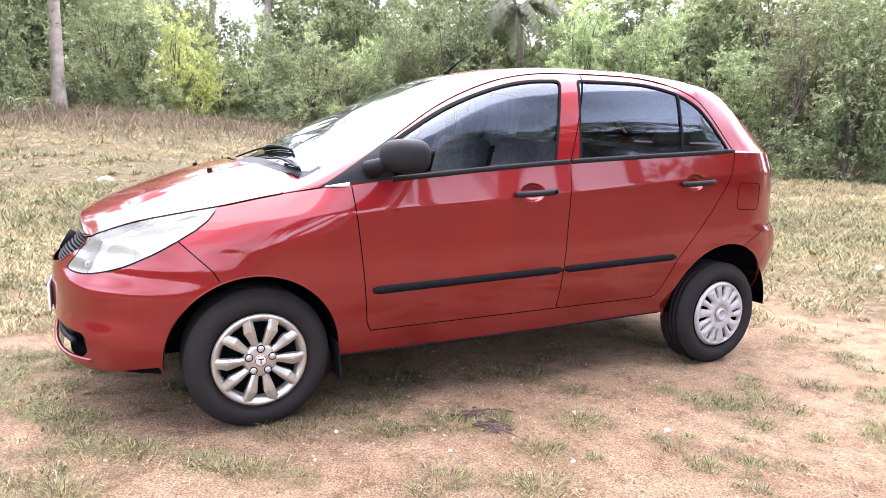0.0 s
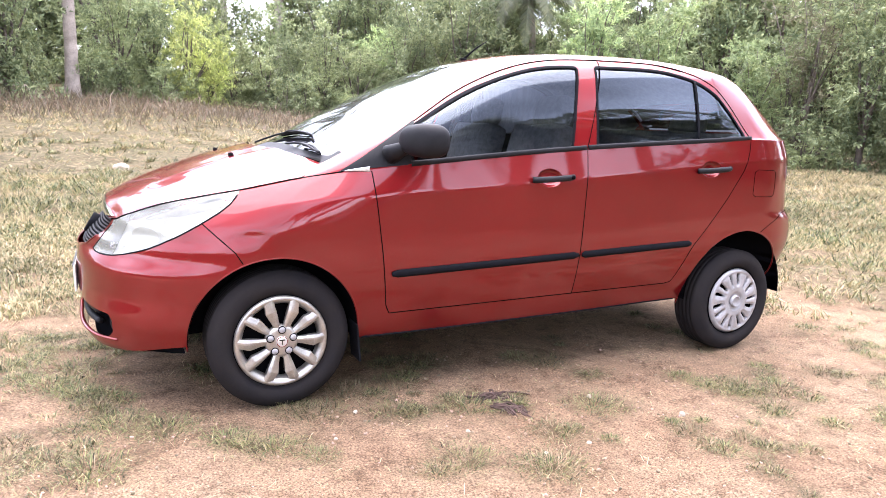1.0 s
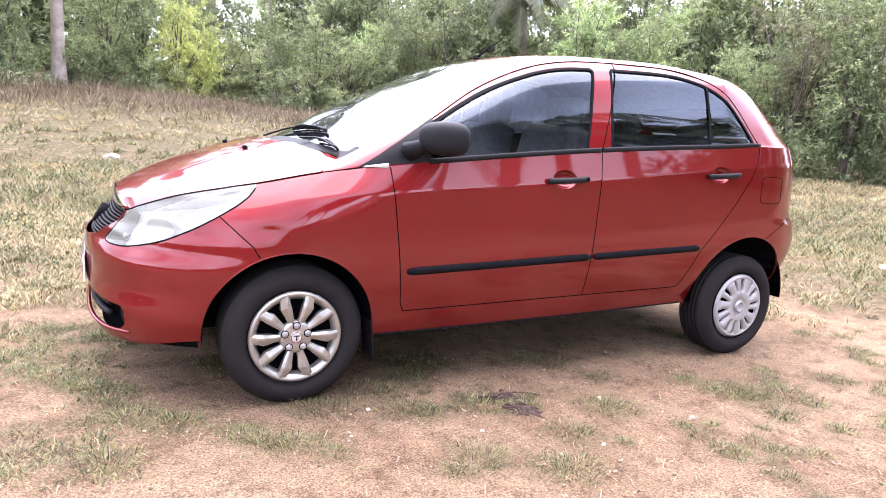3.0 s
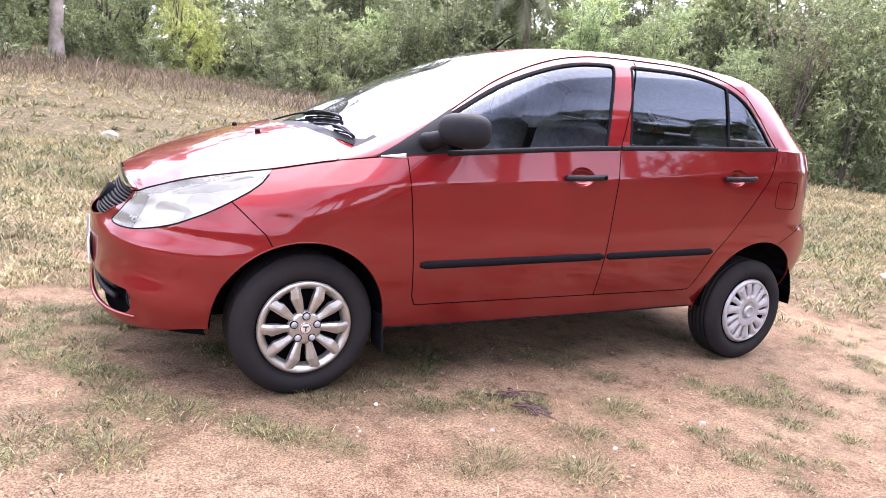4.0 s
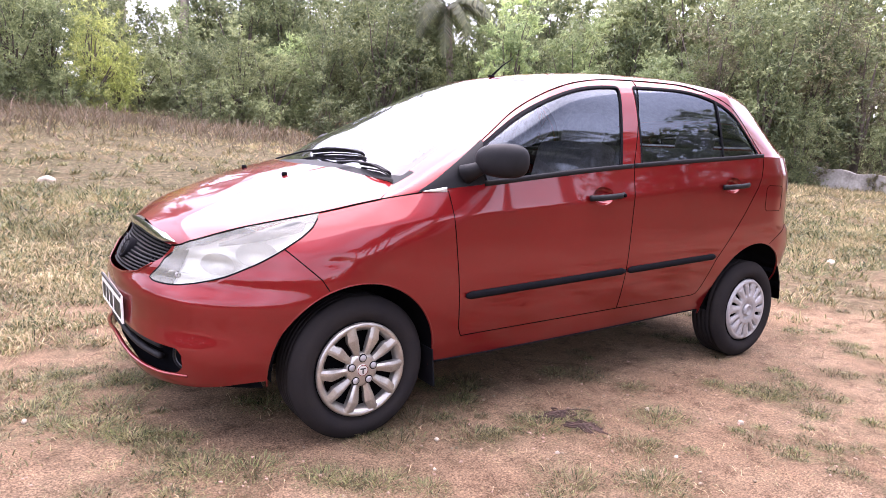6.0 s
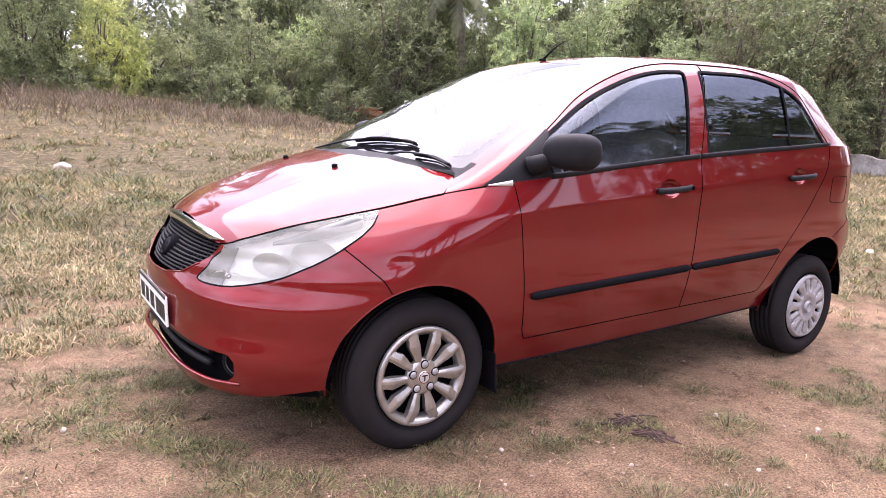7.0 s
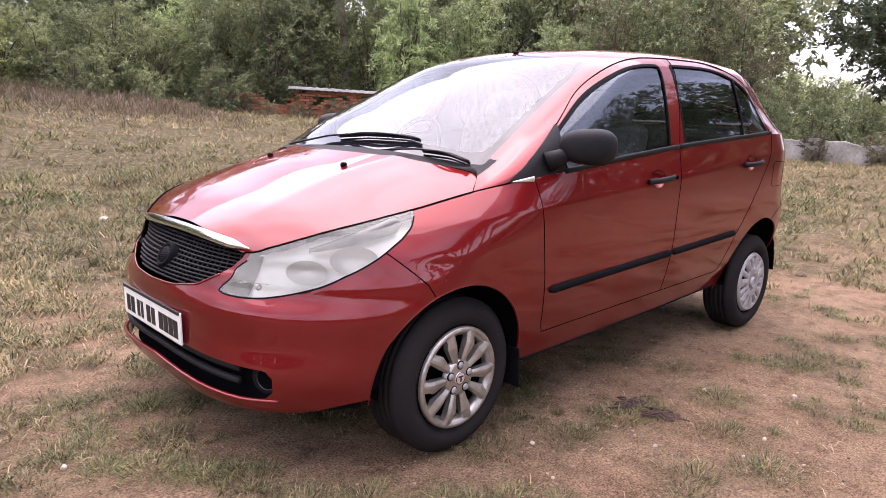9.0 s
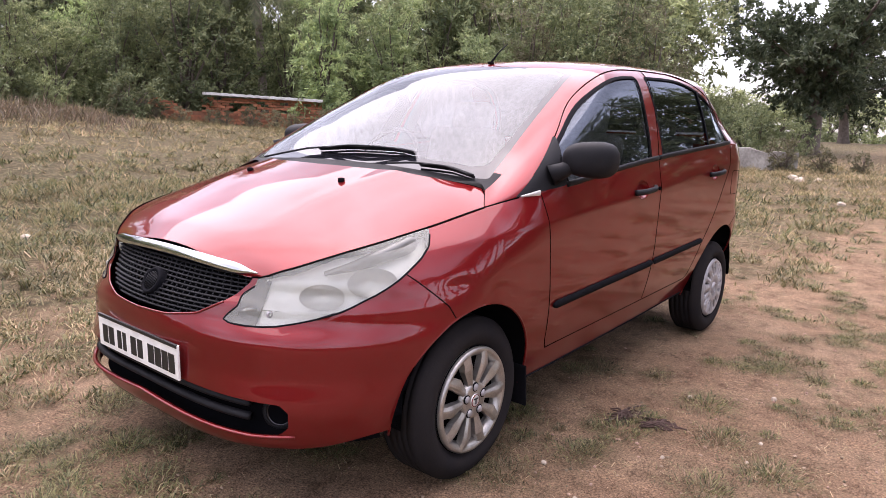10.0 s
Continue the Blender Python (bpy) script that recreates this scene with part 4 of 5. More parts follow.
yg = (wall_y(xg, cb) - LEAN_IN * dg - CURL_IN * dg * dg) * rear_taper(xg, dg) * np.where(up[:, None] >= 0, (1 - vg ** cn) ** (1 / 2.2), fr)
cabin = Skin(np.stack([xg, -yg, zg], -1))
W_GLASS, W_EDGE, COWL, PANE_F, PANE_R, SEAL, TRI, HATCH = 11, 12, 13, 14, 15, 16, 17, 18
SCREEN_LINE = np.array([(-1.075, .08), (-1.075, -.15), (-1.068, -.40), (-1.045, -.60), (-1.015, -.672), (-.859, -.655), (-.591, -.605), (-.272, -.545), (-.205, -.535), (-.190, -.48), (-.182, -.33), (-.165, -.10), (-.160, .08)])


def in_xy(outline, offset=0.0):
    return lambda v: np.where((v[:, 0] < -.1) & (v[:, 2] > .9), outline_distance(v[:, :2], outline) - offset, 1.0)


cabin.cut(in_xz(FRAME_TOP), F_DOOR, [0])
cabin.cut(lambda v: np.where(v[:, 2] > .9, v[:, 0] * 0 + (.158 + (v[:, 2] - 1.07) * .29) - v[:, 0], 1.0), R_DOOR, [F_DOOR])
cabin.cut(in_xz(PANE_FRONT, .011), SEAL, [F_DOOR, R_DOOR])
cabin.cut(in_xz(PANE_REAR, .011), SEAL, [F_DOOR, R_DOOR])
cabin.cut(in_xz(PANE_FRONT), PANE_F, [SEAL])
cabin.cut(in_xz(PANE_REAR), PANE_R, [SEAL])
cabin.cut(in_xz(CORNER), TRI, [0, F_DOOR, SEAL])
cabin.cut(in_xy(SCREEN_LINE), W_EDGE, [0])
cabin.cut(lambda v: np.maximum(v[:, 0] + 1.045 - .25 * np.maximum(-v[:, 1] - .4, 0), -v[:, 1] - .70), COWL, [0])
cabin.cut(in_xy(np.array([(-.995, .08), (-.995, -.40), (-.985, -.57), (-.955, -.625), (-.82, -.615), (-.565, -.570), (-.285, -.517), (-.22, -.50), (-.20, -.33), (-.180, .08)])), W_GLASS, [W_EDGE])
cabin.cut(lambda v: np.where(v[:, 2] < 1.08, v[:, 0] - bonnet_end(v[:, 1]) - .004, 1.0), 99, [0, W_EDGE, COWL])
cabin.cut(lambda v: np.maximum(1.50 - v[:, 0], np.maximum(-v[:, 1] - .52, 1.20 - v[:, 2])), HATCH, [0])

TAIL_LAMP = 41
lower.cut(lambda v: np.maximum(1.66 - v[:, 0], np.maximum(.80 - v[:, 2], .55 + v[:, 1])), TAIL_LAMP, [0])
cabin.cut(lambda v: np.maximum(1.655 - .28 * (v[:, 2] - 1.15) - v[:, 0], np.maximum(v[:, 2] - 1.36, .50 + v[:, 1])), TAIL_LAMP, [0])
body = panel_part("body", merge(lower.take([0]), lower.take([0], True), cabin.take([0]), cabin.take([0], True)), RED, car, "glossy red painted body shell with a few dull scuffs")
panel_part("headliner", merge(cabin.take([0], shift=-.025), cabin.take([0], True, shift=-.025)), SEAT, car, "pale cloth roof lining")
panel_part("bonnet", bonnet_skin.take([0]), RED, car)
panel_part("front_bumper", merge(lower.take([BUMPER]), lower.take([BUMPER], True)), RED, car)
panel_part("rear_bumper", merge(lower.take([R_BUMPER]), lower.take([R_BUMPER], True)), RED, car)
panel_part("rear_valance", merge(lower.take([VALANCE]), lower.take([VALANCE], True)), TRIM, car, "black plastic lower edge of the rear bumper")
panel_part("windscreen", merge(cabin.take([W_GLASS]), cabin.take([W_GLASS], True)), SCREEN, car, "windscreen mirroring a white sky").visible_shadow = False
panel_part("windscreen_border", merge(cabin.take([W_EDGE]), cabin.take([W_EDGE], True)), FRIT, car, "glossy black glass border")
panel_part("cowl_panel", merge(cabin.take([COWL]), cabin.take([COWL], True)), BLACK, car, "black plastic cowl panel")
panel_part("rear_window", merge(cabin.take([HATCH]), cabin.take([HATCH], True)), GLASS, car).visible_shadow = False

doors = {}
for mirror in (False, True):
    sg = 1 if mirror else -1
    for key, name in ((F_DOOR, "front_door"), (R_DOOR, "rear_door")):
        d = panel_part(name, merge(lower.take([key], mirror), cabin.take([key], mirror)), RED, car)
        doors[key, mirror] = d
        panel_part("door_card", lower.take([key], mirror, shift=-.035), CABIN, d, "dark inner door lining")
        panel_part("inner_frame", cabin.take([key], mirror, shift=-.022), CABIN, d)
        panel_part("window_pane", cabin.take([PANE_F if key == F_DOOR else PANE_R], mirror, shift=-.004), GLASS, d, "dark tinted glass").visible_shadow = False
        if key == R_DOOR:
            zd = np.linspace(1.140, 1.432, 14)
            v, q = sweep(side_point(.836 + (zd - 1.14) * .14, zd, .001, sg), .004, .0085, (0, sg, 0), 6)
            link_mesh("window_divider", v, q, TRIM, d, "slim black bar between the panes")
        t = cabin.t[cabin.panel == SEAL]
        side = cabin.v[t].mean(1)[:, 0] < .21
        cabin.panel[np.flatnonzero(cabin.panel == SEAL)] = np.where(side, 31, 32)
        panel_part("window_seal", cabin.take([31 if key == F_DOOR else 32], mirror, shift=.002), TRIM, d, "black rubber window seal")
        cabin.panel[np.isin(cabin.panel, (31, 32))] = SEAL
        # waist strip
        xw = np.linspace(-.715, .152, 50) if key == F_DOOR else np.linspace(.164, 1.192, 50)
        v, q = sweep(side_point(xw, TOP(xw) + .006, .002, sg), .006, .012, (0, sg, 0))
        link_mesh("waist_strip", v, q, BLACK, d, "black rubber waist strip")
        # bump strip
        a, b = ((-.792, .536), (.138, .582)) if key == F_DOOR else ((.160, .583), (.838, .617))
        ln = np.linspace(0, 1, 40)
        xw, zw = a[0] + (b[0] - a[0]) * ln, a[1] + (b[1] - a[1]) * ln
        taper = np.clip(np.minimum(ln, 1 - ln) * 30 + .55, 0, 1)
        v, q = sweep(side_point(xw, zw, .004, sg), .009, .0165 * taper, (0, sg, 0), 10)
        link_mesh("bump_strip", v, q, TRIM, d, "black plastic side moulding")
        # handle: a bowl pressed into the door and a bar across it
        hx, hz = (-.040, .938) if key == F_DOOR else (.925, .994)
        a = np.linspace(0, 2 * np.pi, 49)[:-1]
        rings = []
        for r, deep in ((1.03, .0004), (.98, -.001), (.90, -.010), (.72, -.019), (.45, -.024), (.02, -.025)):
            rings.append(side_point(hx - .012 + .066 * r * np.cos(a), hz + .002 + .041 * r * np.sin(a), deep, sg))
        v = np.concatenate(rings)
        q = grid_faces(6, 48, wrap=True)
        link_mesh("handle_bowl", v, q if mirror else q[:, ::-1], RED, d, "red bowl behind the handle")
        bar = np.linspace(-1, 1, 24)
        bow = .030 - .022 * np.abs(bar) ** 3
        v, q = sweep(side_point(hx + .108 * bar, hz + .008 * bar, 0, sg) + np.stack([0 * bar, sg * bow, 0 * bar], -1), .011, .0135, (0, sg, 0), 10)
        handle = link_mesh("door_handle", v, q, BLACK, d, "black plastic door handle")
        if key == F_DOOR:
            v, q = lathe([(.0001, -.004), (.008, -.004), (.009, .001)], 20)
            if mirror:
                v = v * [1, -1, 1]
            link_mesh("key_lock", v + side_point(hx + .088, hz + .0075, .034, sg), q, DARK, handle, "small dark key lock")
    # dark corner in front of the front window, with its pale strip
    panel_part("mirror_corner", cabin.take([TRI], mirror, shift=.003), BLACK, car, "black plastic corner panel by the mirror")
    xc = np.linspace(-.985, -.89, 12)
    v, q = sweep(side_point(xc, .9525 + .1 * (xc + .985), .004, sg), .003, np.linspace(.002, .011, 12), (0, sg, 0))
    link_mesh("corner_sticker", v, q, SILVER, car, "pale silver corner strip")

# panel gaps
def gap(points, name="panel_gap", width=.0026, parent=car, both=True):
    for sg in ((-1, 1) if both else (-1,)):
        p = dense(points, 70)
        v, q = sweep(side_point(p[:, 0], p[:, 1], -.0004, sg), .0019, width, (0, sg, 0), 6)
        link_mesh(name, v, q, GAP, parent)


gap([(-.882, .955), (-.872, .858), (-.835, .62), (-.808, .40), (-.790, .364), (.145, .390)])
gap([(.325, 1.492), (.160, 1.08), (.152, .94), (.150, .60), (.145, .390)])
gap([(.145, .390), (.735, .404), (.770, .412), (.790, .440), (.862, .60), (1.050, .848), (1.140, .99), (1.180, 1.10), (1.190, 1.155)])
gap(ROOF_SEAM, width=.004)
gap([(-1.522, .744), (-1.41, .640), (-1.385, .60)], width=.0022)
gap([(1.335, .665), (1.40, .71), (1.50, .765), (1.62, .775)], width=.0022)
gap([(-1.147, .9185), (-.99, .948)], width=.003)
gap([(1.228, .870), (1.222, .985), (1.245, 1.0), (1.375, .997), (1.39, .98), (1.395, .872), (1.375, .858), (1.25, .858), (1.228, .870)], "fuel_flap", width=.0016)
for sg in (-1, 1):
    xh = np.concatenate([np.linspace(-1.825, -1.147, 60)])
    v, q = sweep(np.stack([xh, sg * (wall_y(xh, TOP(xh)) + .0005), TOP(xh) + .0008], -1), .0035, .0030, (0, sg, .3), 6)
    link_mesh("bonnet_gap", v, q, GAP, car)
    yh = np.linspace(.655, .752, 14)
    xk = bonnet_end(yh) + .002
    v, q = sweep(np.stack([xk, sg * yh, hood_z(xk, yh) + .0015], -1), .003, .003, (0, sg, .5), 6)
    link_mesh("wing_gap", v, q, GAP, car)
yh = np.linspace(-.66, .66, 70)
xh = bonnet_end(yh) + .003
v, q = sweep(np.stack([xh, yh, hood_z(xh, yh) - .001], -1), .004, .004, (1, 0, 0), 6)
link_mesh("bonnet_rear_gap", v, q, GAP, car)

# front: grille, chrome bar, emblem, plate, intake, fog lamps
v, q = joined([sweep(nose_point(np.linspace(-w, w, 60), z, .022), .006, .0032, (1, 0, 0), 6)
               for z, w in [(.588 + .0118 * k, np.interp(.588 + .0118 * k, [.577, .60, .648, .722], [.12, .26, .355, .420])) for k in range(12)]])
grille = link_mesh("grille", v, q, BLACK, car, "black grille of thin wavy bars")
bits = []
for k in range(11):
    z = .5935 + .0118 * k
    w = np.interp(z, [.577, .60, .648, .722], [.12, .26, .355, .420])
    for y in np.arange(-w + .01 + (.014 if k % 2 else 0), w, .028):
        p = nose_point(np.array([y, y]), np.array([z - .006, z + .006]), .024)
        bits.append(sweep(p, .005, .0022, (1, 0, 0), 4))
v, q = joined(bits)
tagged(link_mesh("grille_web", v, q, BLACK, grille), kind="stuff")
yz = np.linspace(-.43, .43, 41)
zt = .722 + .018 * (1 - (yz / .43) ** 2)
# near-black sheet behind the bars stands in for the shade in the grille
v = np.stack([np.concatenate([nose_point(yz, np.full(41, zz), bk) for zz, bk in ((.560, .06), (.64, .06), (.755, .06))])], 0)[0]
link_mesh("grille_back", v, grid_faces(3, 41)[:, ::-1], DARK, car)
p = np.stack([NOSE(zt) + .70 * (1 - (1 - (abs(yz) / .85) ** 3.0) ** .5) - .002, yz, zt + .012], -1)
v, q = sweep(p, .005, .017 * np.clip((1 - (abs(yz) / .43) ** 3) * 2.2, .12, 1), (-1, 0, .45), 10)
link_mesh("chrome_bar", v, q, CHROME, car, "bright chrome bar over the grille")
ye = np.linspace(-.35, .35, 50)
low = np.interp(abs(ye), [0, .157, .272, .36], [.577, .582, .601, .650])
v, q = sweep(nose_point(ye, low, -.001), .003, .004, (-1, 0, 0), 6)
link_mesh("grille_lip", v, q, RED, car)
seat_m = Matrix.Translation(nose_point(np.array(0.0), np.array(.652), .004)) @ Euler((0, radians(30), 0)).to_matrix().to_4x4()
v, q = lathe([(.0001, -.004), (.034, -.004), (.036, -.008), (.043, -.008), (.046, -.002), (.046, .02)], 40)
link_mesh("badge", [seat_m @ Vector(p) for p in v[:, [1, 0, 2]]], q, TRIM, car, "round dark badge with fine ribs")
v, q = joined([sweep(np.array([[-.006, y, -.030 * math.sqrt(max(.05, 1 - (y / .034) ** 2))], [-.006, y, .030 * math.sqrt(max(.05, 1 - (y / .034) ** 2))]]), .0015, .0018, (-1, 0, 0), 4) for y in np.linspace(-.027, .027, 8)])
link_mesh("badge_ribs", [seat_m @ Vector(p) for p in v], q, BLACK, car)

# another near-black sheet, painted-in shade for the depth of the lower intake
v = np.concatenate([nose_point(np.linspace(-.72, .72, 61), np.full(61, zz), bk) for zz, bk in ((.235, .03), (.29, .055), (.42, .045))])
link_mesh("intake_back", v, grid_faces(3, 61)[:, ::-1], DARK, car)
for zz, hh in ((.318, .012), (.360, .012)):
    v, q = sweep(nose_point(np.linspace(-.47, .47, 50), zz + .016 * (1 - (np.linspace(-.47, .47, 50) / .5) ** 2), .026), .014, hh, (1, 0, 0), 8)
    link_mesh("intake_slat", v, q, BLACK, car, "black plastic slat of the lower intake")
v, q = sweep(nose_point(np.linspace(-.60, .60, 70), np.interp(abs(np.linspace(-.60, .60, 70)), [0, .18, .38, .5, .60], [.297, .287, .276, .271, .276]), -.004), .009, .006, (-1, 0, 0), 8)
link_mesh("bumper_lip", v, q, RED, car, "red lip under the intake")
for sg in (-1, 1):
    c = nose_point(np.array(sg * .525), np.array(.328), .0)
    face = Matrix.Translation(c + np.array([.062, 0, 0])) @ Euler((0, 0, -sg * radians(32))).to_matrix().to_4x4()
    v, q = lathe([(.0001, .018), (.022, .016), (.032, .006), (.037, -.004), (.041, -.004), (.043, .02)], 36)
    v = v[:, [1, 0, 2]]
    fog = link_mesh("fog_lamp", [face @ Vector(p) for p in v], q, FOG, car, "round fog lamp in a black socket")
    v, q = lathe([(.040, -.006), (.047, -.008), (.054, .0), (.058, .03)], 36)
    link_mesh("lamp_ring", [face @ Vector(p) for p in v[:, [1, 0, 2]]], q, BLACK, fog)

bm = bmesh.new()
box(bm, (0, 0, 0), (.008, .505, .112), .003)
plate = part("number_plate", bm, PLATE, car, "white number plate with dark characters")
plate.matrix_basis = pose(-1.972, 0, .450, 0, -2, 0)
for k, (y, w) in enumerate(((.205, .034), (.163, .034), (.108, .026), (.074, .022), (.015, .034), (-.027, .032), (-.095, .036), (-.137, .036), (-.178, .034), (-.217, .034))):
    bm = bmesh.new()
    box(bm, (-.0047, y, -.008), (.0015, w, .062))
    part("plate_bar", bm, INK, plate)
bm = bmesh.new()
box(bm, (-.003, 0, .052), (.008, .50, .012), .002)
part("plate_rim", bm, INK, plate)

# headlamps: clear cover, pale bowl behind it, two reflectors and a slim indicator
for mirror in (False, True):
    sg = 1 if mirror else -1
    lamp = panel_part("headlight", lower.take([LAMP], mirror, shift=-.050), REFLECT, car, "large swept-back headlight with a cloudy lens")
    panel_part("lens", lower.take([LAMP], mirror, shift=.001), LENS, lamp, "cloudy clear plastic lens")
    hl = np.asarray(HEADLAMP)
    keep = hl[:, 1] < TOP(hl[:, 0]) - .002
    ring = hl[keep]
    p = dense(np.concatenate([ring]), 90)
    v, q = sweep(np.stack([p[:, 0], sg * wall_y(p[:, 0], p[:, 1]), p[:, 1]], -1), .0030, .0030, (0, sg, 0), 6)
    link_mesh("lamp_gasket", v, q, TRIM, lamp)
    for x, z, r in ((-1.720, .672, .066), (-1.605, .715, .076)):
        c = np.array([x, sg * (wall_y(x, z) - .012), z])
        nrm = np.array([wall_y(x + .02, z) - wall_y(x - .02, z), 0, 0]) / .04
        turn = math.atan2(nrm[0], 1)
        v, q = lathe([(.0001, .040), (r * .4, .036), (r * .8, .022), (r, .014)], 40)
        v = v * [1.0, 1, .60]
        m = Matrix.Translation(c) @ Euler((0, 0, 0 if not mirror else math.pi)).to_matrix().to_4x4() @ Euler((0, 0, -turn * .9 if not mirror else turn * .9)).to_matrix().to_4x4()
        link_mesh("reflector", [m @ Vector(p) for p in v], q, MIRROR, lamp, "dull chrome reflector bowl")
    xi = np.linspace(-1.70, -1.43, 24)
    zi = np.linspace(.742, .826, 24)
    v, q = sweep(np.stack([xi, sg * (wall_y(xi, zi) - .020), zi], -1), .012, np.interp(xi, [-1.70, -1.6, -1.46, -1.44, -1.43], [.006, .020, .027, .022, .008]), (0, sg, 0), 8)
    link_mesh("indicator", v, q, SMOKE, lamp, "slim grey indicator unit")
    v, q = lathe([(.004, -.003), (.008, -.004), (.011, -.001), (.010, .004)], 20)
    cx = np.array([-1.822, sg * (wall_y(-1.822, .622) - .008), .622])
    link_mesh("lamp_screw", v * [1, -sg, 1] + cx, q, HUBCAP, lamp, "small round lamp adjuster")
    panel_part("tail_lamp", merge(lower.take([TAIL_LAMP], mirror, shift=.004), cabin.take([TAIL_LAMP], mirror, shift=.004)), LAMPRED, car, "tall red and clear tail lamp on the rear corner")

# wipers and washer jets
def on_screen(x, y, lift):
    c, b = ROOF(x), TOP(x)
    w = wall_y(x, b)
    z = b + (c - b) * max(0, 1 - min(abs(y) / (w - .28 * (c - b)), 1) ** 2.2) ** (1 / ROUND(x))
    return np.array([x, y, float(z) + lift])


for pts in ([(-1.10, .50), (-1.03, .30), (-1.00, .05), (-.99, -.22), (-1.0, -.30)], [(-1.10, -.26), (-1.065, -.36), (-1.045, -.52), (-1.05, -.63)]):
    p = np.array([on_screen(x, y, .022) for x, y in dense(pts, 24)])
    v, q = sweep(p, .0045, np.linspace(.009, .006, len(p)), (0, 0, 1), 8)
    wiper = link_mesh("wiper_arm", v, q, BLACK, car, "black wiper arm resting on the windscreen")
    n = len(p) // 3
    m = len(p) - n
    s = np.sin(np.linspace(0, np.pi, m))
    v, q = sweep(p[n:] + np.array([.010, 0, -.008]), .006, .0025, (0, 0, 1), 6)
    link_mesh("wiper_blade", v, q, TRIM, wiper)
    for back, up in ((.036, .010), (.024, .004), (.014, .001)):
        b = p[n:] + np.array([.008, 0, -.006]) + np.stack([-back * s, 0 * s, up * s], -1)
        v, q = sweep(b, .004, .0055, (0, 0, 1), 6)
        link_mesh("wiper_bridge", v, q, BLACK, wiper)
for sg in (-1, 1):
    bm = bmesh.new()
    box(bm, (-1.345, sg * .268, float(hood_z(np.array(-1.345), np.array(.268))) + .006), (.022, .018, .018), .006)
    part("washer_jet", bm, TRIM, car, "small black washer jet", smooth=True)

# door mirrors
FOLD = Matrix.Translation((-.72, .80, 0)) @ Euler((0, 0, radians(-86))).to_matrix().to_4x4() @ Matrix.Translation((.74, -.84, .02))
for sg in (-1, 1):
    a, b = np.meshgrid(np.linspace(0, 2 * np.pi, 36, endpoint=False), np.linspace(0, np.pi, 22))
    def sq(c, e):
        return np.sign(c) * np.abs(c) ** e
    ux, uy, uz = sq(np.sin(b), .7) * sq(np.cos(a), .75), sq(np.sin(b), .7) * sq(np.sin(a), .75), sq(np.cos(b), .75)
    x = -.698 + .078 * ux + .026 * uy
    y = .905 + .090 * uy
    z = 1.083 + .066 * uz * (1 + .10 * uy)
    v = np.stack([x, sg * y, z], -1).reshape(-1, 3)
    if sg > 0:
        # the far mirror is folded against the door
        v = np.array([FOLD @ Vector(p) for p in v])
    q = grid_faces(22, 36, wrap=True)
    shell = link_mesh("door_mirror", v, q if sg < 0 else q[:, ::-1], BLACK, car, "black plastic door mirror")
    v, q = sweep(np.array([(-.80, sg * .800, 1.020), (-.775, sg * .835, 1.040), (-.745, sg * .850, 1.055), (-.715, sg * .89, 1.070)]), np.array([.05, .034, .030, .034]), np.array([.040, .030, .026, .03]), (1, 0, 0), 14)
    if sg > 0:
        v = np.array([FOLD @ Vector(p) for p in v])
    link_mesh("mirror_arm", v, q, BLACK, shell)
    bm = bmesh.new()
    box(bm, (-.640, sg * .905, 1.083), (.006, .12, .09), .002)
    if sg > 0:
        bmesh.ops.transform(bm, matrix=FOLD, verts=bm.verts)
    part("mirror_glass", bm, CHROME, shell)

# aerial
v, q = sweep(np.array([on_screen(-.085, .0, .008), np.array([-.02, 0, 1.572]), np.array([.05, 0, 1.618])]), np.array([.006, .004, .0025]), np.array([.006, .004, .0025]), (0, 1, 0), 8)
aerial = link_mesh("aerial", v, q, TRIM, car, "thin black roof aerial leaning back")
bm = bmesh.new()
box(bm, tuple(on_screen(-.09, 0, .006)), (.032, .022, .012), .005)
part("aerial_foot", bm, TRIM, aerial, smooth=True)

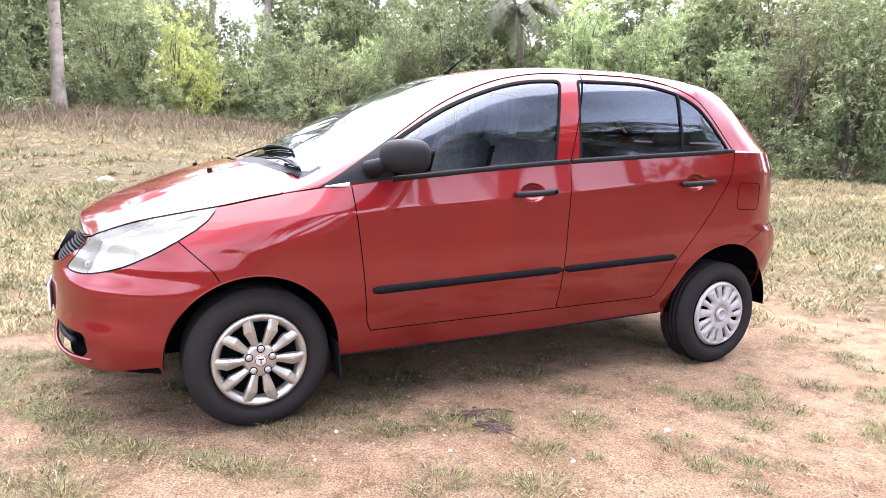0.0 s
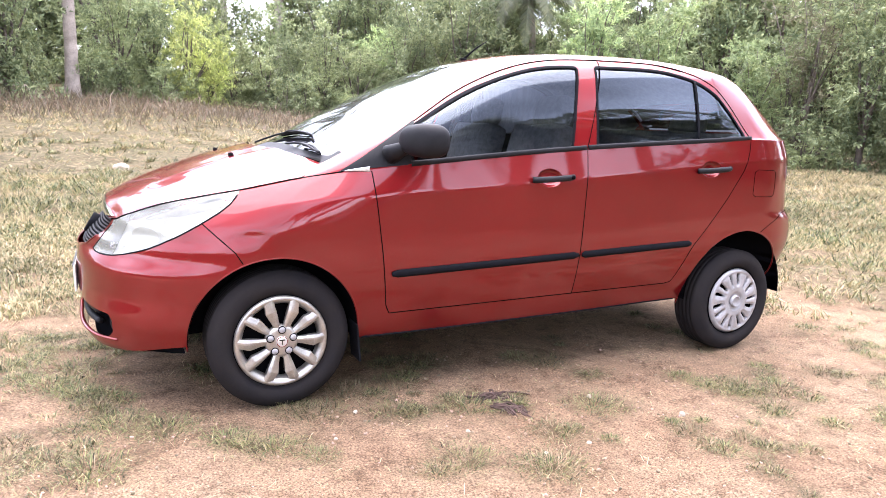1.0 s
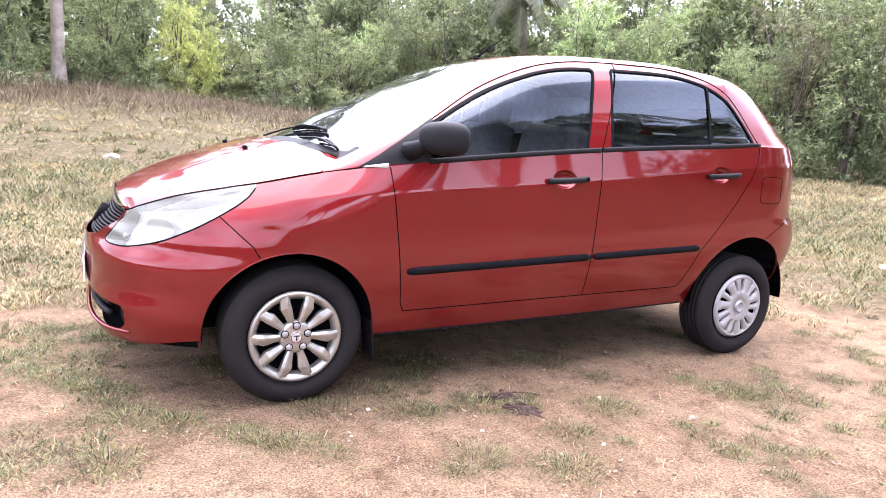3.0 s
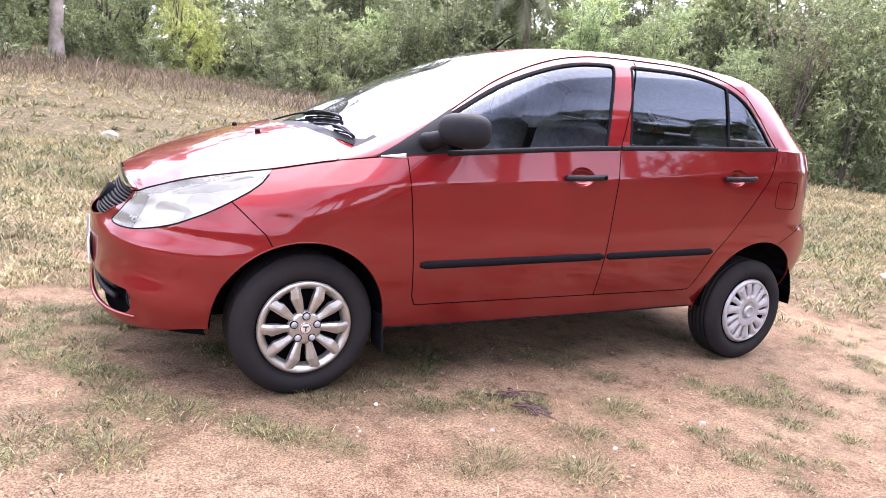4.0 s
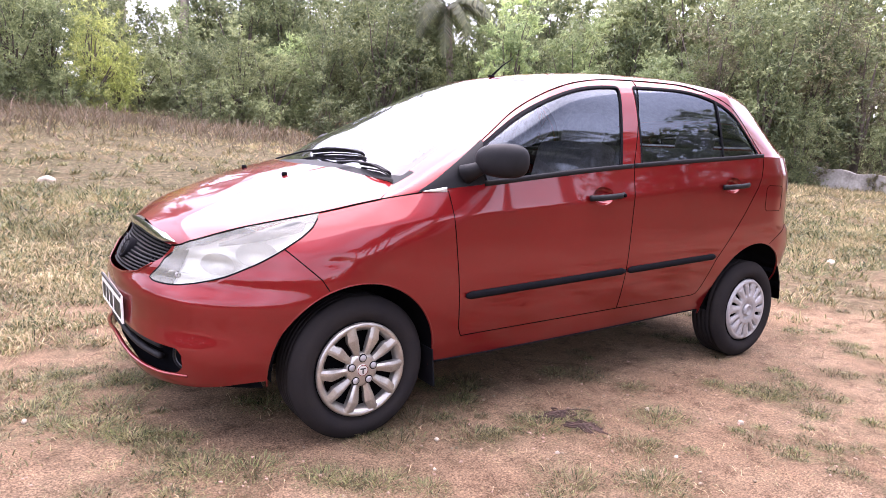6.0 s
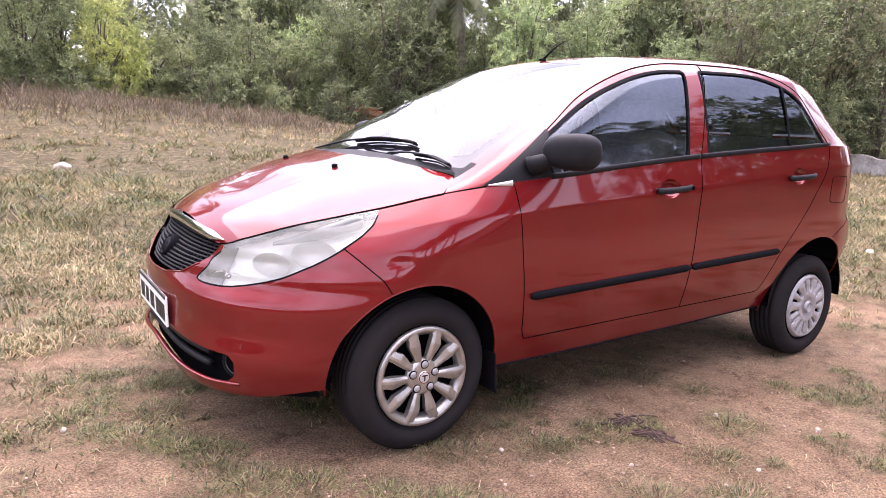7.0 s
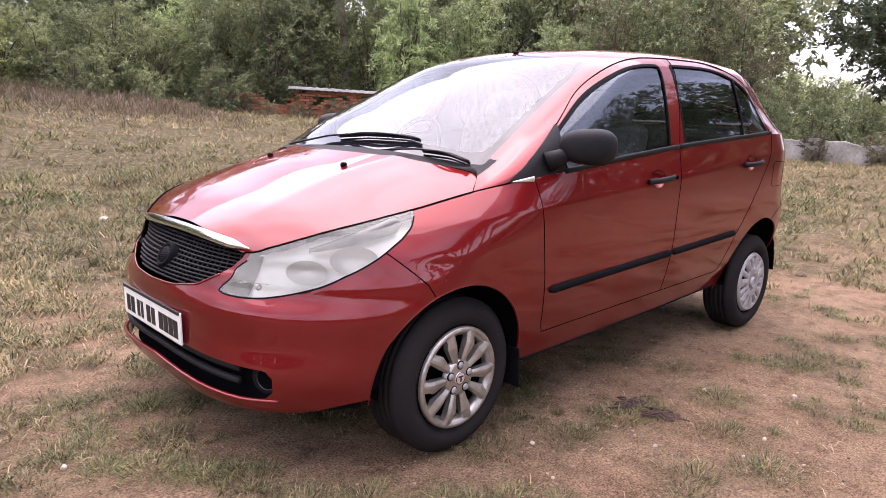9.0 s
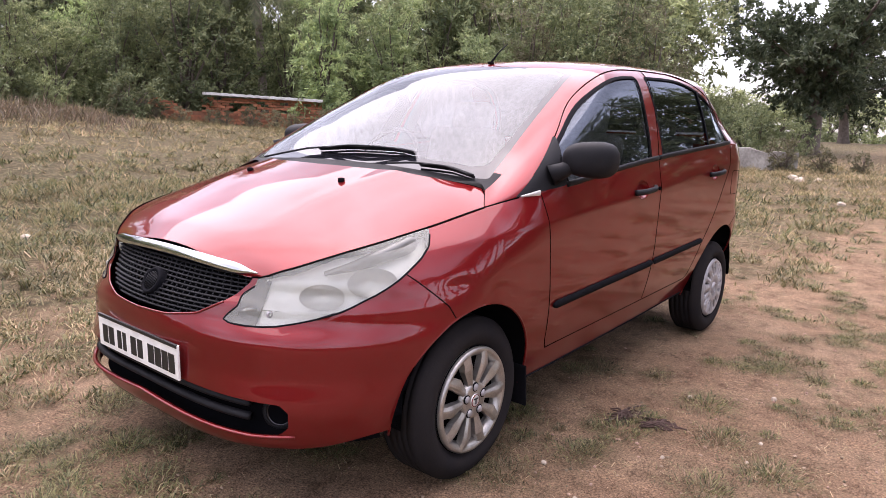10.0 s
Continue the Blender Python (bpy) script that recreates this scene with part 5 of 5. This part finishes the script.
# underside, wheel housings, mudflaps; floor set low and near-black to deepen the shade
v = np.concatenate([np.stack([np.full(4, x), np.array([-w, -w + .12, w - .12, w]), np.array([z + .06, z - .03, z - .03, z + .06])], -1)
                    for x, w, z in ((-1.88, .36, .265), (-1.6, .46, .255), (-.95, .50, .235), (-.85, .64, .225), (.0, .66, .23), (.80, .64, .25), (.9, .58, .27), (1.6, .58, .29), (1.74, .5, .34))])
link_mesh("underbody", v, grid_faces(9, 4), DARK, car, "underbody set low and near-black to deepen the shade below")
for x, z, r in ((-1.250, .290, .332), (1.228, .322, .355)):
    for sg in (-1, 1):
        a = np.linspace(-.03, np.pi + .03, 40)
        ring = []
        for y, k in ((.842, 1.0), (.80, 1.0), (.62, 1.0), (.60, .1)):
            yy = y
            if y == .842:
                xx, zz = x + r * np.cos(a), np.maximum(z + r * np.sin(a), .2)
                w = np.minimum(wall_y(xx, np.minimum(zz, TOP(xx))), .86) - .003
                ring.append(np.stack([xx, sg * w, zz], -1))
            else:
                ring.append(np.stack([x + k * r * np.cos(a), np.full(40, sg * yy), z + k * r * np.sin(a)], -1))
        v = np.concatenate(ring)
        # housing coloured near-black in place of the shade inside the arch
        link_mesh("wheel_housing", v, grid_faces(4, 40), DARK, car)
        a = np.linspace(-.12, np.pi + .12, 60)
        xx, zz = x + (r - .001) * np.cos(a), z + (r - .001) * np.sin(a)
        v, q = sweep(np.stack([xx, sg * (wall_y(xx, zz) - .004), zz], -1), .005, .004, (0, sg, 0), 6)
        link_mesh("arch_lip", v, q, RED, car)
    for sg in (-1, 1) if x < 0 else ():
        bm = bmesh.new()
        box(bm, (x + r - .002, sg * .765, .245), (.008, .12, .16), .003, Euler((0, radians(-6), 0)).to_matrix().to_4x4())
        part("mudflap", bm, TRIM, car, "black rubber mudflap")
for sg in (-1, 1):
    xw = np.linspace(-.90, .84, 60)
    v, q = sweep(np.stack([xw, sg * (wall_y(xw, BOTTOM(xw)) - .008), BOTTOM(xw) + .002], -1), .014, .006, (0, sg, 0), 8)
    link_mesh("sill", v, q, TRIM, car, "black strip along the sill's lower edge")

# cabin inside
bm = bmesh.new()
box(bm, (-.02, 0, .62), (1.70, 1.50, .60), .04)
box(bm, (1.14, 0, .66), (.72, 1.10, .52), .04)
bmesh.ops.delete(bm, geom=[f for f in bm.faces if f.normal.z > .9], context="FACES")
part("cabin_tub", bm, CABIN, car, "dark cabin lining")
bm = bmesh.new()
box(bm, (-.78, 0, .90), (.40, 1.34, .18), .06)
part("dashboard", bm, CABIN, car, smooth=True)
for y in (-.36, .36):
    bm = bmesh.new()
    box(bm, (-.10, y, .55), (.52, .48, .20), .06)
    seat = part("front_seat", bm, SEAT, car, "grey cloth front seat", smooth=True)
    bm = bmesh.new()
    box(bm, (.16, y, .88), (.15, .48, .62), .06, Euler((0, radians(14), 0)).to_matrix().to_4x4())
    part("backrest", bm, SEAT, seat, smooth=True)
    bm = bmesh.new()
    box(bm, (.27, y, 1.25), (.10, .26, .17), .045, Euler((0, radians(12), 0)).to_matrix().to_4x4())
    part("headrest", bm, SEAT, seat, smooth=True)
bm = bmesh.new()
box(bm, (.80, 0, .58), (.46, 1.26, .20), .06)
bench = part("rear_bench", bm, SEAT, car, "grey cloth rear bench", smooth=True)
bm = bmesh.new()
box(bm, (1.08, 0, .90), (.16, 1.26, .58), .06, Euler((0, radians(18), 0)).to_matrix().to_4x4())
part("backrest", bm, SEAT, bench, smooth=True)
for y in (-.38, .38):
    bm = bmesh.new()
    box(bm, (1.19, y, 1.22), (.09, .24, .13), .04, Euler((0, radians(15), 0)).to_matrix().to_4x4())
    part("headrest", bm, SEAT, bench, smooth=True)
a = np.linspace(0, 2 * np.pi, 41)
m = Matrix.Translation((-.45, .36, 1.0)) @ Euler((0, radians(-62), 0)).to_matrix().to_4x4()
v, q = sweep(np.array([m @ Vector((.18 * math.cos(t), .18 * math.sin(t), 0)) for t in a]), .013, .013, m.to_3x3() @ Vector((0, 0, 1)), 8)
wheel_rim = link_mesh("steering_wheel", v, q, TRIM, car, "black steering wheel")
bm = bmesh.new()
box(bm, (0, 0, 0), (.10, .32, .03), .012)
bmesh.ops.transform(bm, matrix=m, verts=bm.verts)
part("steering_hub", bm, TRIM, wheel_rim, smooth=True)


# wheels: outer face towards -y
def tyre_mesh():
    prof = [(.180, .020), (.188, .004), (.205, -.008), (.228, -.012), (.250, -.006), (.266, .006), (.274, .016)]
    for k in range(5):
        y = .020 + k * .027
        prof += [(.2795, y + .002), (.280, y + .012), (.2795, y + .022), (.2735, y + .0235), (.2735, y + .0258)]
    prof += [(.274, .154), (.262, .166), (.228, .178), (.19, .168), (.18, .15)]
    return lathe(prof, 96)


def spoke_cover(openings, inner, outer, wide, shift, crown, ridge):
    """A round cover with slots: openings are the angles of the slots' middles."""
    nr, na = 26, 300
    r = np.linspace(.022, .180, nr)
    a = np.linspace(0, 2 * np.pi, na, endpoint=False)
    R, A = np.meshgrid(r, a, indexing="ij")
    near = np.full(R.shape, 9.0)
    for k, o in enumerate(openings):
        w = wide[k % len(wide)]
        off = (A - o - shift * (R - .1) + np.pi) % (2 * np.pi) - np.pi
        mid = np.clip((R - inner) / (outer - inner), 0, 1)
        half = w * (.62 + .55 * mid) * np.sqrt(np.clip(1 - (2 * np.clip(mid, 0, 1) - 1) ** 6, 0, 1))
        d = np.where((R > inner) & (R < outer), np.abs(off) * R - half, .02)
        near = np.minimum(near, d)
    y = -crown * (1 - ((R - .1) / .09) ** 2) + .010 * np.clip(R - .165, 0, 1) / .015
    y = y - ridge * np.clip(near / .017, 0, 1) * (R > .05) * (R < .150)
    y = y - .008 * np.exp(-((R - .166) / .006) ** 2)
    v = np.stack([R * np.cos(A), y, R * np.sin(A)], -1).reshape(-1, 3)
    q = grid_faces(nr, na, wrap=True)
    gone = near.reshape(-1)[q].mean(1) < 0
    q = q[~gone]
    bm = bmesh.new()
    bv = [bm.verts.new(p) for p in v]
    for f in q:
        bm.faces.new([bv[i] for i in f])
    bmesh.ops.delete(bm, geom=[p for p in bm.verts if not p.link_faces], context="VERTS")
    for f in bm.faces:
        f.smooth = True
    edges = [e for e in bm.edges if e.is_boundary]
    got = bmesh.ops.extrude_edge_only(bm, edges=edges)["geom"]
    for p in got:
        if isinstance(p, bmesh.types.BMVert):
            p.co.y += .016
    bmesh.ops.recalc_face_normals(bm, faces=bm.faces)
    return bm


def wheel(m, style):
    hub = empty("wheel", m, "", "")
    hub.parent = car
    v, q = tyre_mesh()
    link_mesh("tyre", v, q[:, ::-1], TYRE, hub, "dusty black rubber tyre")
    # rim takes the same near-black, as shade seen through the cover's openings
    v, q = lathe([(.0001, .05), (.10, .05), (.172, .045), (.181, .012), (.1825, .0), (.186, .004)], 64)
    link_mesh("rim", v, q[:, ::-1], DARK, hub, "steel rim coloured near-black for the shade behind the cover")
    if style:
        v, q = lathe([(.0001, -.012), (.052, -.013), (.062, -.010), (.067, .010)], 40)
        cover = link_mesh("wheel_cover", v, q[:, ::-1], ALLOY, hub, "silver alloy-look cover with ten spokes")
        v, q = lathe([(.148, .024), (.151, .006), (.156, -.002), (.162, -.009), (.169, -.014), (.178, -.014), (.183, -.006), (.1835, .008)], 80)
        link_mesh("rim_ring", v, q[:, ::-1], ALLOY, cover)
        rr = np.array([.046, .062, .085, .107, .126, .147, .172])
        hw = np.array([.0125, .0128, .0152, .0192, .0218, .0188, .0215])
        top = np.array([-.009, -.012, -.015, -.018, -.020, -.018, -.014])
        bend = np.array([0, .0, .001, .003, .0045, .001, -.002])
        for side in (-1, 1):
            rows_ = []
            for rad, w_, y_, bb in zip(rr, hw, top, bend):
                o = side * bb
                rows_.append([(o - w_, .010, rad), (o - w_, y_ + .006, rad), (o - .25 * w_ * side - .22 * w_, y_, rad), (o - .25 * w_ * side + .22 * w_, y_, rad), (o + w_, y_ + .006, rad), (o + w_, .010, rad)])
            sv, sf = np.array(rows_).reshape(-1, 3), grid_faces(len(rr), 6)
            mesh_ob = None
            for k in range(5):
                ang = radians(72 * k + 18 * side)
                turn_m = Euler((0, ang, 0)).to_matrix().to_4x4()
                if mesh_ob is None:
                    mesh_ob = link_mesh("spoke", sv, sf[:, ::-1], ALLOY, cover, smooth=False)
                    mesh_ob.matrix_basis = turn_m
                else:
                    o2 = new("spoke", mesh_ob.data)
                    o2.parent = cover
                    o2.matrix_basis = turn_m
        for k in range(5):
            t = math.radians(90 + 72 * k)
            v, q = lathe([(.0001, -.019), (.0095, -.0195), (.0125, -.015), (.0135, .0)], 14)
            seat_at = np.array([.047 * math.cos(t), 0, .047 * math.sin(t)])
            bolt = link_mesh("wheel_bolt", v + seat_at, q[:, ::-1], HUBCAP, cover)
            # raised black ring drawn in place of the shade in a bolt's recess
            v, q = lathe([(.0105, -.0145), (.0158, -.0142), (.0162, -.010)], 18)
            link_mesh("bolt_recess", v + seat_at, q[:, ::-1], TRIM, bolt)
        v, q = lathe([(.0001, -.017), (.018, -.017), (.0225, -.015), (.024, -.002)], 36)
        cap = link_mesh("centre_cap", v, q[:, ::-1], SILVER, cover, "round centre cap with a red ring")
        v, q = lathe([(.0195, -.0172), (.0200, -.0182), (.0215, -.0175), (.0220, -.0162)], 36)
        link_mesh("red_ring", v, q[:, ::-1], RED, cap)
        bm = bmesh.new()
        box(bm, (0, -.018, .007), (.022, .003, .004))
        part("badge_bar", bm, INK, cap)
        bm = bmesh.new()
        box(bm, (0, -.018, -.002), (.004, .003, .020))
        part("badge_stem", bm, INK, cap)
    else:
        op = [math.radians(t) for k in range(7) for t in (360 / 7 * k + 8, 360 / 7 * k + 30)]
        bm = spoke_cover(op, .085, .158, (.0125, .0092), .6, .010, .006)
        cover = part("wheel_cover", bm, HUBCAP, hub, "dull grey slotted plastic hubcap")
        v, q = lathe([(.0001, -.014), (.016, -.015), (.022, -.017), (.026, -.024), (.030, -.022), (.034, -.008)], 40)
        link_mesh("centre_cap", v, q[:, ::-1], HUBCAP, cover)
    return hub


wheel(pose(-1.235, -.806, .281, 0, 0, 0), True)
wheel(pose(1.235, -.806, .281, 0, 25, 0), False)
wheel(pose(-1.235, .806, .281, 0, 0, 180), True)
wheel(pose(1.235, .806, .281, 0, 10, 180), False)


# ---- things on the field ----
# low ruined brick wall before the hedge, with a grey sheet along its top
BRICK = mat("red_brick", (.40, .155, .080), rough=.9, vary=.35, scale=9, fine=60, bump=.3, spread=.35)
MORTAR = mat("mud_mortar", (.27, .12, .07), rough=.95, vary=.3, scale=8, bump=.3)
SHEET = mat("grey_metal_sheet", (.62, .61, .58), rough=.5, metal=.3, vary=.3, scale=5, fine=40)
PLASTER = mat("weathered_plaster", (.38, .36, .33), rough=.9, vary=.5, scale=2.0, fine=18, bump=.3, second=(.14, .125, .11))
ROCK = mat("pale_stone", (.50, .42, .33), rough=.85, vary=.35, scale=6, fine=40, bump=.4)
FIBRE = mat("dark_coconut_fibre", (.085, .050, .040), rough=.95, vary=.5, scale=30, fine=200, bump=.6)

wall_a, wall_b = np.array([7.2, 18.6]), np.array([12.4, 14.2])
way = wall_b - wall_a
run = float(np.linalg.norm(way))
turn = math.degrees(math.atan2(way[1], way[0]))
low = float(min(ground_z(*wall_a, False), ground_z(*wall_b, False))) - .05
ruin = empty("ruined_wall", pose(wall_a[0], wall_a[1], low, 0, 0, turn), "low broken red brick wall under a grey sheet at the hedge", "wall")
bm = bmesh.new()
box(bm, (run / 2, .12, .30), (run, .16, .60), .01)
part("mortar_core", bm, MORTAR, ruin, "earthen mortar core")
bm = bmesh.new()
box(bm, (0, 0, 0), (.222, .20, .070), .006, segments=1)
first = part("brick", bm, BRICK, ruin)
first.matrix_basis = pose(.12, .09, .045)
r = np.random.default_rng(5)
for k in range(13):
    for n in range(int(run / .235)):
        x = .12 + n * .235 + (.117 if k % 2 else 0)
        gone = k > (12 if 2.3 < x < 5.9 else 8.0 + 3.6 * math.sin(x * 1.9)) or r.uniform() < .18
        if gone or (k == 0 and n == 0):
            continue
        ob = new("brick", first.data)
        ob.parent = ruin
        ob.matrix_basis = pose(x + r.normal(0, .004), .09 + r.normal(0, .006), .045 + k * .080, 0, r.normal(0, 1.2), r.normal(0, 1.5))
bm = bmesh.new()
box(bm, (4.1, .05, 1.10), (3.6, .62, .085), .008)
bmesh.ops.subdivide_edges(bm, edges=[e for e in bm.edges if e.calc_length() > 2], cuts=30)
for vert in bm.verts:
    vert.co.z += .012 * math.sin(vert.co.x * 26) - .02 * (vert.co.x - 4.1)
sheet = part("ribbed_sheet", bm, SHEET, ruin, "grey ribbed sheet laid along the wall")

# weathered low wall beside the broad tree
low_wall = empty("plaster_wall", pose(15.3, 6.6, float(ground_z(15.5, 5, False)) - .1, 0, 0, -76), "low weathered grey-white plaster wall", "wall")
bm = bmesh.new()
box(bm, (2.4, 0, .30), (4.8, .24, .60), .02)
bmesh.ops.subdivide_edges(bm, edges=[e for e in bm.edges if e.calc_length() > 2], cuts=24)
for vert in bm.verts:
    vert.co += Vector((0, .02 * math.sin(vert.co.x * 3), (.06 * math.sin(vert.co.x * 2.3 + 1) + .03 * math.sin(vert.co.x * 9.1)) * (vert.co.z > .5)))
part("wall_body", bm, PLASTER, low_wall)


def stone(x, y, size, seed, label="pale rough stone lying in the dry grass", material=ROCK, flat=.7):
    r = np.random.default_rng(seed)
    bm = bmesh.new()
    bmesh.ops.create_icosphere(bm, subdivisions=3, radius=1)
    off = Vector(r.uniform(0, 50, 3))
    for v in bm.verts:
        k = 1 + .35 * noise.noise(v.co * 1.1 + off) + .12 * noise.noise(v.co * 3.3 + off)
        v.co = Vector((v.co.x * k, v.co.y * k * .8, v.co.z * k * flat)) * size
    ob = part("stone", bm, material, None, smooth=True)
    ob.matrix_world = pose(x, y, float(ground_z(x, y)) + size * flat * .35, 0, 0, r.uniform(0, 360))
    return tagged(ob, label, "stone", "loose stones")


stone(-1.75, 6.95, .10, 1, "white stone lying in the dry grass")
for k, (x, y, s) in enumerate(((-4.6, 17.6, .45), (-4.1, 17.9, .35), (-5.1, 18.0, .30), (13.2, 1.2, .13), (13.6, .9, .09), (14.0, 1.5, .12), (9.5, -.2, .07), (6.2, 3.9, .06), (5.0, .6, .05), (-3.6, 3.1, .05), (-.9, 3.9, .05))):
    stone(x, y, s, 20 + k)
for k, (x, y, s) in enumerate(((-.62, -1.252, .016), (-1.11, -1.15, .012), (-.43, -1.5, .014), (.30, -1.42, .022), (-.24, -1.50, .018), (-.97, -.95, .016), (.05, -1.12, .02), (1.5, -1.8, .03), (-2.3, -.08, .02))):
    stone(x, y, s * .62, 50 + k, "small pale pebble on the soil", flat=.8)


def fibre_clump(x, y, long, wide, turn, seed):
    """A flat mat of tangled dark strands."""
    r = np.random.default_rng(seed)
    bits = []
    for k in range(46):
        a, c = r.uniform(0, 2 * np.pi), r.normal(0, .38, 2) * (long, wide)
        t = np.linspace(-1, 1, 8)
        ln = r.uniform(.02, .06)
        bend = r.normal(0, .02)
        p = np.stack([c[0] + ln * t * np.cos(a) + bend * t * t, c[1] + ln * t * np.sin(a) * .7 - bend * t * t, .004 + r.uniform(0, .016) * (1 - t * t) + 0 * t], -1)
        bits.append(sweep(p, .0035, .0025, (0, 0, 1), 5))
    v, f = joined(bits)
    ob = link_mesh("fibre_mat", v, f, FIBRE)
    ob.matrix_world = pose(x, y, float(ground_z(x, y)), 0, 0, turn)
    return tagged(ob, "flat dark clump of dried plant fibre on the soil", "plant litter", "fibre clumps")


fibre_clump(-.36, -.98, .085, .06, 10, 1)
fibre_clump(-.36, -1.13, .065, .03, -35, 2)


# scrub before the two low walls
scrub = shrub(31, 1.1, .8, "dry", stems=8, clumps=48, each=40, length=.10, width=.016, low=.04, name="scrub", label="low brownish scrub before the ruined wall", group="scrub")
r = np.random.default_rng(33)
for s in (.03, .10, .17, .26, .38, .45, .55, .66, .73, .88, .96):
    c = wall_a + way * s + np.array([-.5, -.6]) * r.uniform(.8, 1.6)
    copy_thing(scrub, place(None, c[0], c[1], r.uniform(0, 360), r.uniform(.5, .95)))
for x, y, s in ((15.0, 6.4, .8), (15.6, 5.0, .6), (15.9, 3.6, .8), (16.2, 2.2, .9), (16.6, 1.4, .7), (17.2, .6, .6)):
    copy_thing(scrub, place(None, x, y, r.uniform(0, 360), s))
for o in list(scrub.children_recursive) + [scrub]:
    bpy.data.objects.remove(o)
